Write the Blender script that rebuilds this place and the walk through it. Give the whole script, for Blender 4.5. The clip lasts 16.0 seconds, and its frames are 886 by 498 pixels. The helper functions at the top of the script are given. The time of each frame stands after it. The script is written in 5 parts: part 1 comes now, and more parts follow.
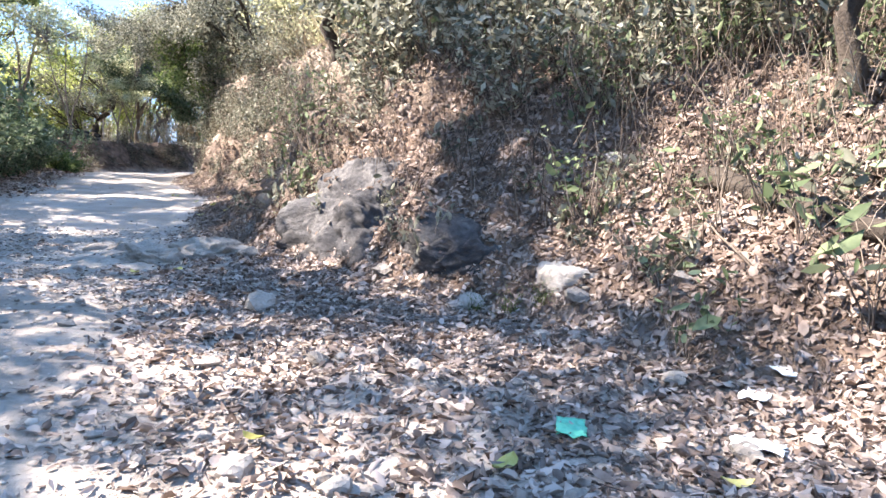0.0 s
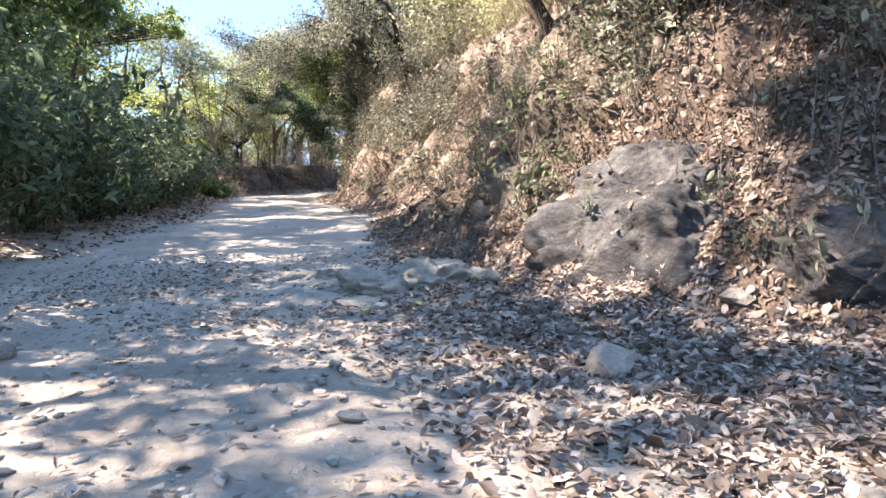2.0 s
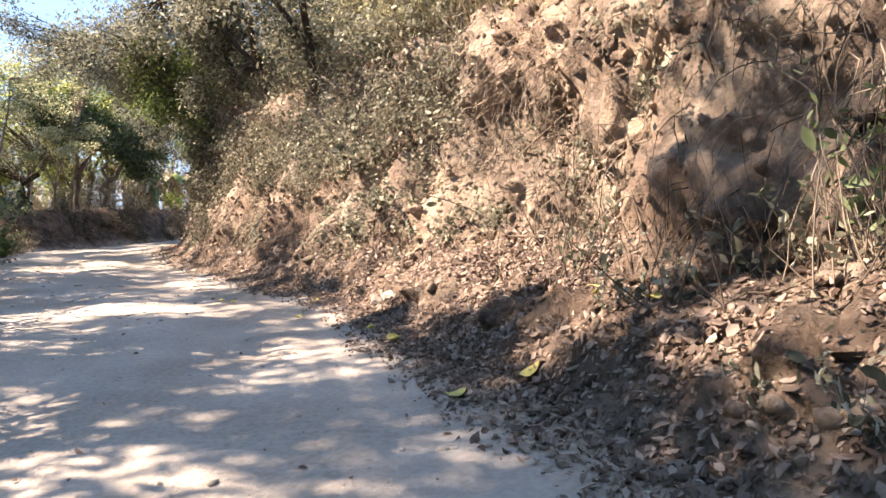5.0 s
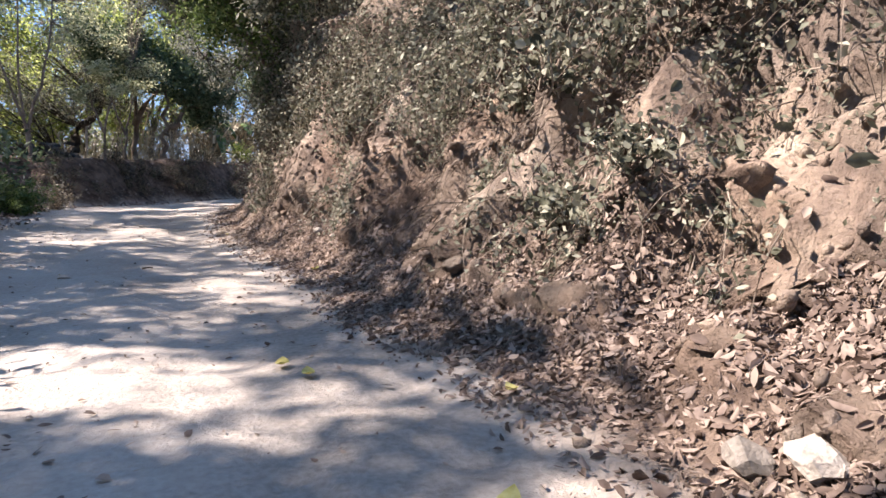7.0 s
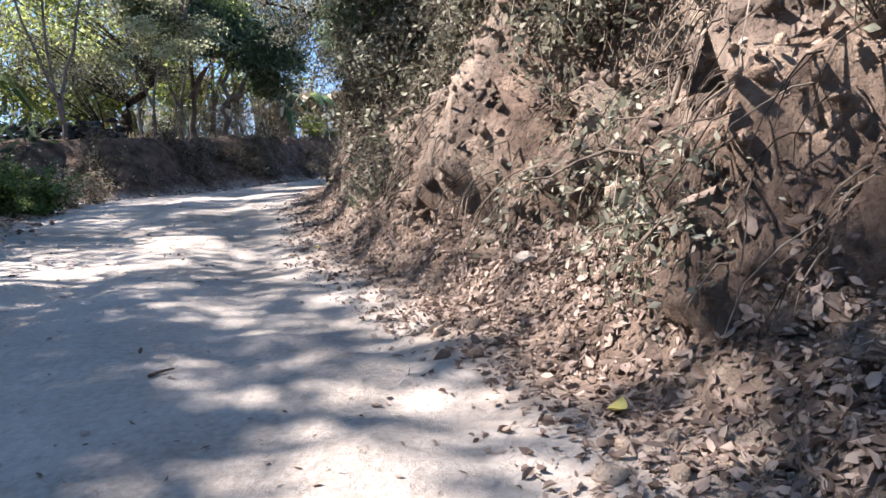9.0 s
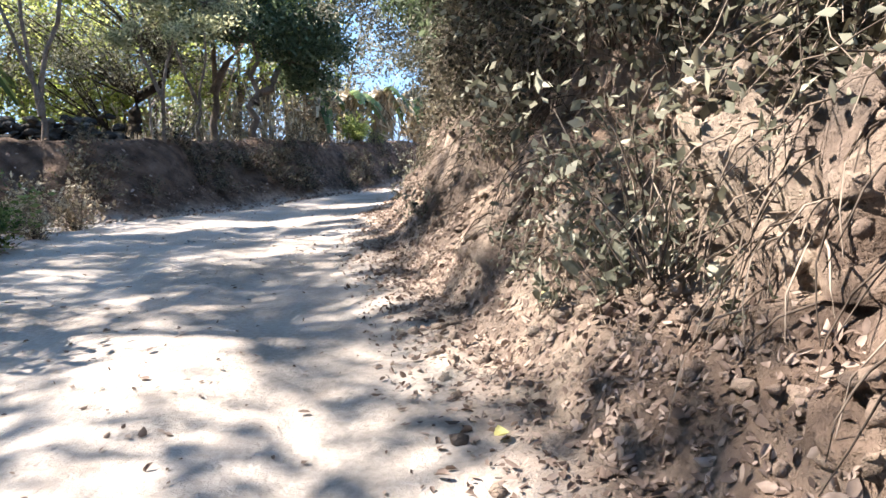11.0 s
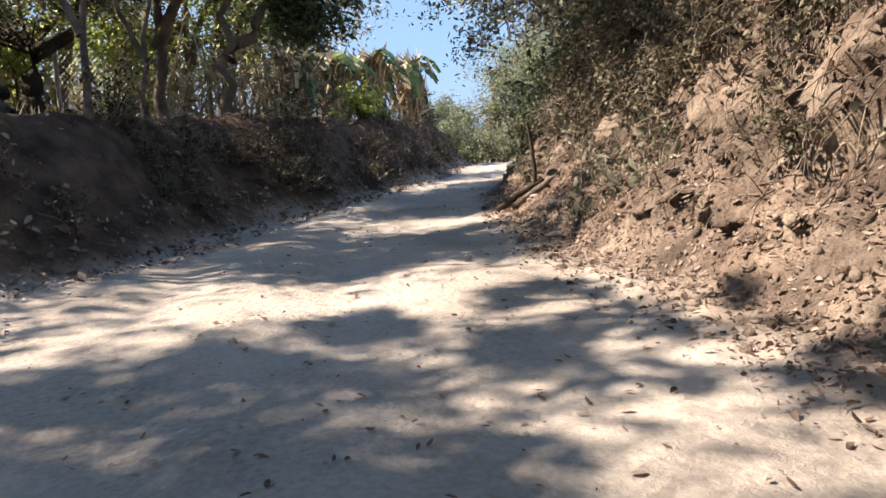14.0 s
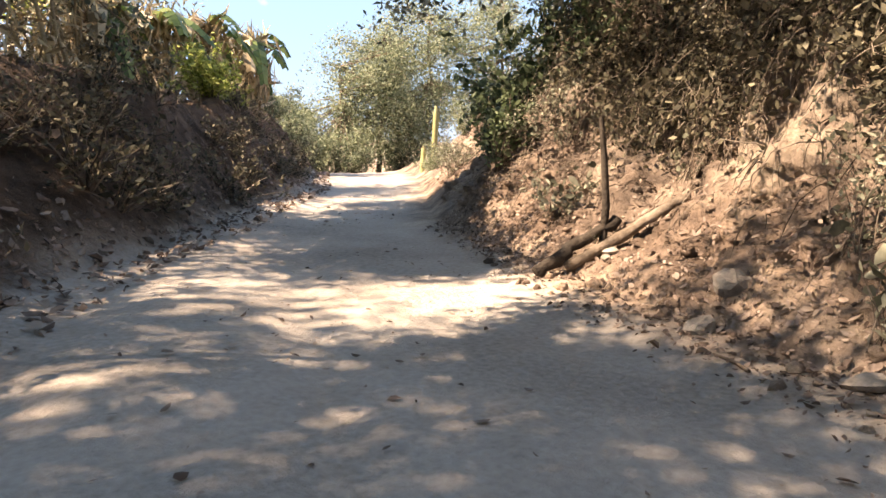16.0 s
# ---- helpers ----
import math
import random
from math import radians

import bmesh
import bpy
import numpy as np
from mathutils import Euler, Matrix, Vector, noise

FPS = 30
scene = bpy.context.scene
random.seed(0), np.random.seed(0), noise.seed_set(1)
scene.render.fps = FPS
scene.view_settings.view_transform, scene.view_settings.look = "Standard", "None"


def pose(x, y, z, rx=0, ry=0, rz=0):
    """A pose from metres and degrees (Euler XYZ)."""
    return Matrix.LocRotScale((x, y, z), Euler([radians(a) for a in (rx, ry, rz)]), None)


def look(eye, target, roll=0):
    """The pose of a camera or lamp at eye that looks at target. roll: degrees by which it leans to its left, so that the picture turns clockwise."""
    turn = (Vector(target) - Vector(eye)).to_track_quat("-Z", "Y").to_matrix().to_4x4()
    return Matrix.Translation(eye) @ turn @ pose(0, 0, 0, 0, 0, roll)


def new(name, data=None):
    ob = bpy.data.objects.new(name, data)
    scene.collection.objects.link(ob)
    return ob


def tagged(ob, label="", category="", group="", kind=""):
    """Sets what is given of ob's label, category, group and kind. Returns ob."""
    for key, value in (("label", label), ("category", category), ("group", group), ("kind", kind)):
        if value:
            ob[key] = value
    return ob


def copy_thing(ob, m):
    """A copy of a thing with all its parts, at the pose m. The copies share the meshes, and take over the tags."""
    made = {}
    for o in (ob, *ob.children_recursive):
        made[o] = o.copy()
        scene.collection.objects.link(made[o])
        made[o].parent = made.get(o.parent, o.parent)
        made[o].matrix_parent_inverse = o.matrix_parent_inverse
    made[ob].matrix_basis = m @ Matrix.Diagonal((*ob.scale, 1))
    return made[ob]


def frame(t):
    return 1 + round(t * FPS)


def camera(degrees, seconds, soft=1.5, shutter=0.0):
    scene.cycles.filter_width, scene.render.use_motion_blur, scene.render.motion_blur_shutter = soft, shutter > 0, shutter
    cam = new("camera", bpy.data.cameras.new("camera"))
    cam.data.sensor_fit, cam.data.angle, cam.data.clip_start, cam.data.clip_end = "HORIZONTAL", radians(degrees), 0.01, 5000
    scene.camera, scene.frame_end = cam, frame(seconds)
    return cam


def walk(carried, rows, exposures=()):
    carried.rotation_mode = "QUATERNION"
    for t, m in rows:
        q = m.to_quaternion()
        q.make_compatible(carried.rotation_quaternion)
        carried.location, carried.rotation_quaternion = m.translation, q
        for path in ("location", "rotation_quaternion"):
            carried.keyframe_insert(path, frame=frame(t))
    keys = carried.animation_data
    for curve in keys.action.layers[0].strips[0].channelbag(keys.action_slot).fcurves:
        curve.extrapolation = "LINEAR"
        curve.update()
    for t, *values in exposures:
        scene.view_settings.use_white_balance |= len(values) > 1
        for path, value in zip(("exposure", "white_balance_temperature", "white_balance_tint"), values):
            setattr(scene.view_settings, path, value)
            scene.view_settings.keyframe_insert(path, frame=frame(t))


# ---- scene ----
cam = camera(66.5, 16.0)
PATH = [
    (0, (0.867, 2.258, 1.144), (1.707, 4.055, 0.886), 2.4),
    (0.5, (0.786, 2.605, 1.106), (1.481, 4.464, 0.859), 0.5),
    (1, (0.656, 3.036, 1.066), (1.271, 4.91, 0.735), -1.0),
    (1.5, (0.442, 3.686, 1.043), (1.013, 5.577, 0.725), -0.8),
    (2, (0.179, 4.578, 0.946), (0.7, 6.495, 0.716), -1.4),
    (2.5, (-0.216, 5.69, 0.888), (0.266, 7.624, 0.729), -3.5),
    (3, (-0.535, 6.914, 0.843), (-0.042, 8.846, 0.683), -4.2),
    (3.2, (-0.611, 7.386, 0.837), (-0.056, 9.301, 0.679), -3.5),
    (5.3, (0.043, 12.57, 1.182), (1.078, 14.276, 1.055), -0.9),
    (5.5, (0.178, 13.094, 1.197), (1.189, 14.812, 1.044), 0.4),
    (6, (0.475, 14.491, 1.216), (1.338, 16.289, 1.067), 3.2),
    (6.5, (0.787, 15.833, 1.184), (1.588, 17.656, 1.002), 2.9),
    (7, (1.093, 17.188, 1.139), (1.928, 18.991, 0.91), 0.6),
    (7.5, (1.337, 18.514, 1.065), (2.199, 20.301, 0.811), -1.4),
    (8, (1.448, 19.897, 1.068), (2.286, 21.7, 0.845), -1.5),
    (8.5, (1.51, 21.294, 1.033), (2.242, 23.142, 0.813), -0.9),
    (9, (1.55, 22.662, 1.049), (2.203, 24.527, 0.738), -1.8),
    (9.5, (1.518, 23.902, 1.0), (2.207, 25.765, 0.772), -0.6),
    (9.7, (1.528, 24.407, 0.983), (2.198, 26.283, 0.803), -2.5),
    (11.8, (1.701, 29.763, 1.205), (2.252, 31.654, 0.859), 0.2),
    (12, (1.654, 30.304, 1.205), (2.19, 32.201, 0.867), 0.1),
    (12.5, (1.451, 31.646, 1.197), (1.862, 33.586, 0.935), -1.0),
    (13, (1.233, 32.903, 1.212), (1.562, 34.87, 1.067), 1.1),
    (13.5, (1.002, 34.112, 1.16), (1.571, 36.022, 0.994), -4.0),
    (14, (0.856, 35.314, 1.108), (1.642, 37.12, 0.76), -2.2),
    (14.5, (0.774, 36.568, 1.061), (1.746, 38.268, 0.65), 0.6),
    (15, (0.848, 37.778, 1.038), (1.928, 39.41, 0.625), -0.7),
    (15.5, (1.101, 39.083, 0.988), (2.328, 40.62, 0.623), 0.9),
    (16, (1.5, 40.484, 0.905), (2.784, 41.985, 0.592), 2.9),
]
walk(cam, [(t, look(eye, target, roll)) for t, eye, target, roll in PATH], exposures=[(0.0, 3.47, 7112, 14), (3.0, 3.19, 8231, 14), (5.5, 3.06, 8919, 20), (6.3, 2.56, 7898, 18), (8.0, 2.6, 6884, 18), (9.5, 2.8, 6690, 13), (12.0, 3.16, 7414, 12), (12.7, 2.66, 7522, 13), (14.0, 2.36, 8167, 15), (15.0, 2.29, 8939, 17), (16.0, 2.92, 10281, 20)])

# ---- light ----
SUN_AZ, SUN_EL = -62.0, 47.0          # degrees from +y towards +x, and above the horizon
az, el = radians(SUN_AZ), radians(SUN_EL)
to_sun = Vector((math.sin(az) * math.cos(el), math.cos(az) * math.cos(el), math.sin(el)))
world = bpy.data.worlds.new("sky")
scene.world = world
world.use_nodes = True
wn, wl = world.node_tree.nodes, world.node_tree.links
sky = wn.new("ShaderNodeTexSky")
sky.sky_type, sky.sun_disc = "NISHITA", False
sky.sun_elevation, sky.sun_rotation = el, az
sky.air_density, sky.dust_density = 1.0, 0.3
wn["Background"].inputs["Strength"].default_value = 0.12
cloud = wn.new("ShaderNodeTexNoise")
cloud.inputs["Scale"].default_value, cloud.inputs["Detail"].default_value = 3.2, 8
where = wn.new("ShaderNodeTexCoord")
wl.new(where.outputs["Generated"], cloud.inputs["Vector"])
edge = wn.new("ShaderNodeMapRange")
edge.inputs["From Min"].default_value, edge.inputs["From Max"].default_value = 0.66, 0.80
wl.new(cloud.outputs["Fac"], edge.inputs["Value"])
white = wn.new("ShaderNodeMix")
white.data_type = "RGBA"
white.inputs[7].default_value = (6.0, 6.0, 6.2, 1)
wl.new(edge.outputs["Result"], white.inputs["Factor"])
clear = wn.new("ShaderNodeMix")              # deep dry-season blue, little whitened towards the horizon
clear.data_type = "RGBA"
clear.inputs["Factor"].default_value = 0.94
clear.inputs[7].default_value = (0.42, 0.95, 1.95, 1)
wl.new(sky.outputs["Color"], clear.inputs[6])
wl.new(clear.outputs[2], white.inputs[6])
wl.new(white.outputs[2], wn["Background"].inputs["Color"])
sun = new("sun", bpy.data.lights.new("sun", "SUN"))
sun.data.energy, sun.data.angle, sun.data.color = 2.8, radians(0.6), (1.0, 0.965, 0.92)
sun.matrix_world = look(to_sun * 60, (0, 0, 0))

# ---- materials ----


def material(name, dark, mid, light, scale=4.0, fine=40.0, rough=0.9, bump=0.3, bump_scale=None, island=0.0, sheen=0.0,
             translucent=0.0, metallic=0.0, obj=0.0):
    """A surface with large stains, fine grain, relief and, where asked, a different tone for each loose piece."""
    m = bpy.data.materials.new(name)
    m.use_nodes = True
    n, l = m.node_tree.nodes, m.node_tree.links
    out, bsdf = n["Material Output"], n["Principled BSDF"]
    geo = n.new("ShaderNodeNewGeometry")
    big = n.new("ShaderNodeTexNoise")
    big.inputs["Scale"].default_value, big.inputs["Detail"].default_value = scale, 6
    small = n.new("ShaderNodeTexNoise")
    small.inputs["Scale"].default_value, small.inputs["Detail"].default_value = fine, 5
    for t in (big, small):
        l.new(geo.outputs["Position"], t.inputs["Vector"])
    mix = n.new("ShaderNodeMath")
    mix.operation = "MULTIPLY_ADD"
    l.new(small.outputs["Fac"], mix.inputs[0])
    mix.inputs[1].default_value = 0.55
    add = n.new("ShaderNodeMath")
    add.operation = "MULTIPLY_ADD"
    l.new(big.outputs["Fac"], add.inputs[0])
    add.inputs[1].default_value, add.inputs[2].default_value = 0.9, -0.22
    l.new(add.outputs[0], mix.inputs[2])
    value = mix.outputs[0]
    if island or obj:
        per = n.new("ShaderNodeMath")
        per.operation = "MULTIPLY_ADD"
        if island:
            l.new(geo.outputs["Random Per Island"], per.inputs[0])
        else:
            info = n.new("ShaderNodeObjectInfo")
            l.new(info.outputs["Random"], per.inputs[0])
        per.inputs[1].default_value, per.inputs[2].default_value = island or obj, -0.5 * (island or obj)
        s = n.new("ShaderNodeMath")
        s.operation = "ADD"
        l.new(per.outputs[0], s.inputs[0])
        l.new(value, s.inputs[1])
        value = s.outputs[0]
    ramp = n.new("ShaderNodeValToRGB")
    e = ramp.color_ramp.elements
    e[0].position, e[0].color = 0.22, (*dark, 1)
    e[1].position, e[1].color = 0.82, (*light, 1)
    k = e.new(0.5)
    k.color = (*mid, 1)
    l.new(value, ramp.inputs["Fac"])
    l.new(ramp.outputs["Color"], bsdf.inputs["Base Color"])
    bsdf.inputs["Roughness"].default_value = rough
    bsdf.inputs["Metallic"].default_value = metallic
    bsdf.inputs["Specular IOR Level"].default_value = 0.25
    if bump:
        bt = n.new("ShaderNodeTexNoise")
        bt.inputs["Scale"].default_value, bt.inputs["Detail"].default_value = bump_scale or fine * 0.6, 7
        bt.inputs["Roughness"].default_value = 0.65
        l.new(geo.outputs["Position"], bt.inputs["Vector"])
        b = n.new("ShaderNodeBump")
        b.inputs["Strength"].default_value, b.inputs["Distance"].default_value = bump, 0.06
        l.new(bt.outputs["Fac"], b.inputs["Height"])
        l.new(b.outputs["Normal"], bsdf.inputs["Normal"])
    if translucent:
        tr = n.new("ShaderNodeBsdfTranslucent")
        l.new(ramp.outputs["Color"], tr.inputs["Color"])
        ms = n.new("ShaderNodeMixShader")
        ms.inputs[0].default_value = translucent
        l.new(bsdf.outputs[0], ms.inputs[1])
        l.new(tr.outputs[0], ms.inputs[2])
        l.new(ms.outputs[0], out.inputs["Surface"])
    return m


def ground_material():
    """Pale trodden dirt on the road, red-brown earth on the banks, by the surface's own zone value."""
    m = material("earth", (0.21, 0.182, 0.163), (0.36, 0.317, 0.285), (0.48, 0.43, 0.39), 0.7, 26, 0.95, 0.9, 13)
    n, l = m.node_tree.nodes, m.node_tree.links
    bsdf = n["Principled BSDF"]
    road = bsdf.inputs["Base Color"].links[0].from_socket
    geo = n["Geometry"]
    zone = n.new("ShaderNodeAttribute")
    zone.attribute_name = "zone"
    patch = n.new("ShaderNodeTexNoise")
    patch.inputs["Scale"].default_value, patch.inputs["Detail"].default_value, patch.inputs["Roughness"].default_value = 1.7, 9, 0.68
    l.new(geo.outputs["Position"], patch.inputs["Vector"])
    ramp = n.new("ShaderNodeValToRGB")
    e = ramp.color_ramp.elements
    e[0].position, e[0].color = 0.36, (0.10, 0.076, 0.063, 1)
    e[1].position, e[1].color = 0.68, (0.54, 0.455, 0.37, 1)
    k = e.new(0.47)
    k.color = (0.235, 0.18, 0.148, 1)
    k = e.new(0.58)
    k.color = (0.38, 0.302, 0.243, 1)
    l.new(patch.outputs["Fac"], ramp.inputs["Fac"])
    broad = n.new("ShaderNodeTexNoise")
    broad.inputs["Scale"].default_value, broad.inputs["Detail"].default_value = 0.45, 4
    l.new(geo.outputs["Position"], broad.inputs["Vector"])
    ruddy = n.new("ShaderNodeMapRange")
    ruddy.inputs["From Min"].default_value, ruddy.inputs["From Max"].default_value, ruddy.inputs["To Max"].default_value = 0.45, 0.68, 0.55
    l.new(broad.outputs["Fac"], ruddy.inputs["Value"])
    iron = n.new("ShaderNodeMix")
    iron.data_type, iron.blend_type = "RGBA", "MULTIPLY"
    iron.inputs[7].default_value = (1.08, 0.89, 0.8, 1)
    l.new(ruddy.outputs["Result"], iron.inputs["Factor"])
    l.new(ramp.outputs["Color"], iron.inputs[6])
    edge = n.new("ShaderNodeMath")
    edge.operation = "MULTIPLY_ADD"
    fine = n.new("ShaderNodeTexNoise")
    fine.inputs["Scale"].default_value, fine.inputs["Detail"].default_value = 3.0, 6
    l.new(geo.outputs["Position"], fine.inputs["Vector"])
    l.new(fine.outputs["Fac"], edge.inputs[0])
    edge.inputs[1].default_value = 0.9
    shift = n.new("ShaderNodeMath")
    shift.operation = "SUBTRACT"
    l.new(zone.outputs["Fac"], shift.inputs[0])
    shift.inputs[1].default_value = 0.45
    l.new(shift.outputs[0], edge.inputs[2])
    edge.use_clamp = True
    humus = n.new("ShaderNodeValToRGB")
    h = humus.color_ramp.elements
    h[0].position, h[0].color = 0.35, (0.055, 0.034, 0.025, 1)
    h[1].position, h[1].color = 0.7, (0.225, 0.15, 0.112, 1)
    l.new(fine.outputs["Fac"], humus.inputs["Fac"])
    deep = n.new("ShaderNodeMath")
    deep.operation, deep.use_clamp = "SUBTRACT", True
    l.new(zone.outputs["Fac"], deep.inputs[0])
    deep.inputs[1].default_value = 1.0
    soil = n.new("ShaderNodeMix")
    soil.data_type = "RGBA"
    l.new(deep.outputs[0], soil.inputs["Factor"])
    l.new(iron.outputs[2], soil.inputs[6])
    l.new(humus.outputs["Color"], soil.inputs[7])
    mix = n.new("ShaderNodeMix")
    mix.data_type = "RGBA"
    l.new(edge.outputs[0], mix.inputs["Factor"])
    l.new(road, mix.inputs[6])
    l.new(soil.outputs[2], mix.inputs[7])
    l.new(mix.outputs[2], bsdf.inputs["Base Color"])
    relief = n.new("ShaderNodeMapRange")
    relief.inputs["To Min"].default_value, relief.inputs["To Max"].default_value = 0.65, 1.0
    l.new(zone.outputs["Fac"], relief.inputs["Value"])
    l.new(relief.outputs["Result"], n["Bump"].inputs["Strength"])
    lumps = n.new("ShaderNodeTexNoise")
    lumps.inputs["Scale"].default_value, lumps.inputs["Detail"].default_value, lumps.inputs["Roughness"].default_value = 4.2, 8, 0.7
    l.new(geo.outputs["Position"], lumps.inputs["Vector"])
    coarse = n.new("ShaderNodeBump")
    coarse.inputs["Distance"].default_value = 0.1
    l.new(zone.outputs["Fac"], coarse.inputs["Strength"])
    l.new(lumps.outputs["Fac"], coarse.inputs["Height"])
    l.new(coarse.outputs["Normal"], n["Bump"].inputs["Normal"])
    return m


M_GROUND = ground_material()
M_ROCK = material("weathered_rock", (0.02, 0.018, 0.019), (0.064, 0.06, 0.062), (0.21, 0.197, 0.192), 2.6, 14, 0.85, 1.0, 9)


def bed_rock(m):
    """Draws the rock's grain and relief out along its slanting beds."""
    n, l = m.node_tree.nodes, m.node_tree.links
    turn = n.new("ShaderNodeMapping")
    turn.inputs["Rotation"].default_value = (0.7, 0.25, 0.2)
    turn.inputs["Scale"].default_value = (0.9, 0.9, 1.25)
    l.new(n["Geometry"].outputs["Position"], turn.inputs["Vector"])
    for t in n:
        if t.type == "TEX_NOISE":
            l.new(turn.outputs["Vector"], t.inputs["Vector"])
            t.inputs["Roughness"].default_value = 0.72


bed_rock(M_ROCK)
M_RUBBLE = material("dark_rubble", (0.02, 0.018, 0.016), (0.055, 0.048, 0.042), (0.12, 0.105, 0.09), 5, 30, 0.92, 0.6, 20, obj=0.5)
M_STONE = material("loose_stone", (0.17, 0.147, 0.128), (0.29, 0.252, 0.222), (0.42, 0.372, 0.33), 6, 50, 0.9, 0.6, 22, obj=0.35)
M_BSTONE = material("earthy_stone", (0.11, 0.085, 0.068), (0.2, 0.16, 0.13), (0.31, 0.26, 0.22), 6, 40, 0.92, 0.7, 22, obj=0.4)
M_GRAVEL = material("gravel", (0.18, 0.155, 0.135), (0.33, 0.285, 0.245), (0.50, 0.44, 0.39), 6, 50, 0.92, 0.2, 30, island=0.6)
M_DRY = material("dead_leaf", (0.10, 0.069, 0.056), (0.205, 0.15, 0.125), (0.37, 0.29, 0.245), 3, 30, 0.75, 0.0, island=0.75, translucent=0.25)
M_LITTER = material("dusty_leaf", (0.12, 0.09, 0.078), (0.26, 0.203, 0.178), (0.43, 0.355, 0.318), 3, 30, 0.8, 0.0, island=1.0, translucent=0.1)
M_YELLOW = material("yellow_leaf", (0.36, 0.28, 0.07), (0.47, 0.41, 0.13), (0.55, 0.52, 0.24), 5, 40, 0.6, 0.0, island=0.5, translucent=0.2)
M_GREEN = material("green_leaf", (0.045, 0.075, 0.022), (0.115, 0.165, 0.052), (0.23, 0.28, 0.105), 1.2, 20, 0.55, 0.0, island=0.7, translucent=0.45)
# distance haze is put into these paler, bluer leaf greens
M_CREST = material("haze_tinted_leaf", (0.095, 0.12, 0.075), (0.21, 0.245, 0.155), (0.38, 0.41, 0.29), 1.0, 20, 0.7, 0.0, island=0.8, translucent=0.5)
M_DARK = material("dark_leaf", (0.04, 0.06, 0.03), (0.09, 0.125, 0.065), (0.17, 0.21, 0.125), 1.2, 20, 0.5, 0.0, island=0.8, translucent=0.4)
# lightened well past plain foliage: sunlight on the crowns is in this colour
M_BRIGHT = material("painted_sun_leaf", (0.15, 0.19, 0.045), (0.30, 0.345, 0.10), (0.52, 0.55, 0.21), 1.0, 20, 0.6, 0.0, island=0.7, translucent=0.75)
M_OLIVE = material("dusty_olive_leaf", (0.075, 0.078, 0.055), (0.185, 0.187, 0.138), (0.37, 0.36, 0.285), 1.5, 20, 0.7, 0.0, island=0.9, translucent=0.3)
# brighter copy of the dusty olive leaf, with light through it coloured in
M_PALE = material("pale_lit_leaf", (0.17, 0.18, 0.095), (0.37, 0.37, 0.215), (0.56, 0.55, 0.37), 1.0, 20, 0.7, 0.0, island=0.7, translucent=0.6)
# withered brown, set darker so that the banks' shade is in the colour
M_WITHER = material("shaded_withered_leaf", (0.035, 0.031, 0.021), (0.088, 0.079, 0.053), (0.19, 0.168, 0.118), 1.5, 20, 0.75, 0.0, island=0.9, translucent=0.2)
M_SEED = material("dull_green_leaf", (0.06, 0.085, 0.04), (0.13, 0.165, 0.085), (0.24, 0.28, 0.16), 2, 20, 0.6, 0.0, island=0.6, translucent=0.3)
M_STRAW = material("dry_straw", (0.2, 0.15, 0.095), (0.4, 0.32, 0.21), (0.6, 0.51, 0.37), 3, 30, 0.8, 0.0, island=0.8, translucent=0.15)
M_TWIG = material("grey_twig", (0.055, 0.042, 0.034), (0.13, 0.10, 0.08), (0.27, 0.22, 0.18), 3, 30, 0.9, 0.0, island=0.8)
M_BARK = material("dark_bark", (0.022, 0.017, 0.014), (0.055, 0.043, 0.035), (0.11, 0.09, 0.075), 4, 30, 0.92, 0.7, 25)
M_BARK2 = material("grey_brown_bark", (0.07, 0.052, 0.04), (0.15, 0.115, 0.09), (0.27, 0.22, 0.18), 4, 30, 0.92, 0.6, 25)
M_PAPER = material("white_scrap", (0.55, 0.58, 0.6), (0.72, 0.75, 0.76), (0.82, 0.84, 0.84), 8, 60, 0.6, 0.2)
M_PLASTIC = material("green_scrap", (0.05, 0.36, 0.24), (0.10, 0.5, 0.34), (0.22, 0.6, 0.46), 8, 60, 0.45, 0.2)
M_CACTUS = material("yellow_green_stem", (0.2, 0.19, 0.1), (0.31, 0.29, 0.14), (0.42, 0.4, 0.22), 3, 30, 0.7, 0.3)
M_BANANA = material("banana_leaf", (0.05, 0.09, 0.03), (0.11, 0.17, 0.06), (0.22, 0.28, 0.11), 1.5, 14, 0.45, 0.0, island=0.8, translucent=0.35)
M_WIRE = material("galvanised_wire", (0.25, 0.25, 0.25), (0.38, 0.38, 0.37), (0.5, 0.5, 0.48), 4, 40, 0.5, 0.0, metallic=0.6)
M_POST = material("weathered_post", (0.2, 0.18, 0.16), (0.36, 0.33, 0.3), (0.52, 0.49, 0.45), 4, 40, 0.85, 0.3)
M_ROOF = material("old_roof", (0.05, 0.04, 0.035), (0.10, 0.08, 0.07), (0.18, 0.14, 0.12), 4, 40, 0.85, 0.3)

# ---- the lie of the land ----
R_EDGE = [(-12, 4.7), (0, 4.4), (4, 4.0), (6, 3.6), (8, 2.9), (10, 2.3), (12, 2.1), (14.5, 2.3), (17, 2.7), (20, 3.3), (22, 3.15),
          (26, 3.2), (30, 3.0), (33, 3.25), (36, 3.6), (38, 4.1), (40.5, 4.6), (44, 5.8), (47.5, 7.3), (53.5, 11.8), (58, 15), (75, 26)]
L_EDGE = [(-12, -4.5), (5, -4.1), (12, -3.3), (15, -2.7), (17, -2.0), (22, -1.4), (30, -1.2), (36, -1.2), (39, -1.6), (40.5, -9)]
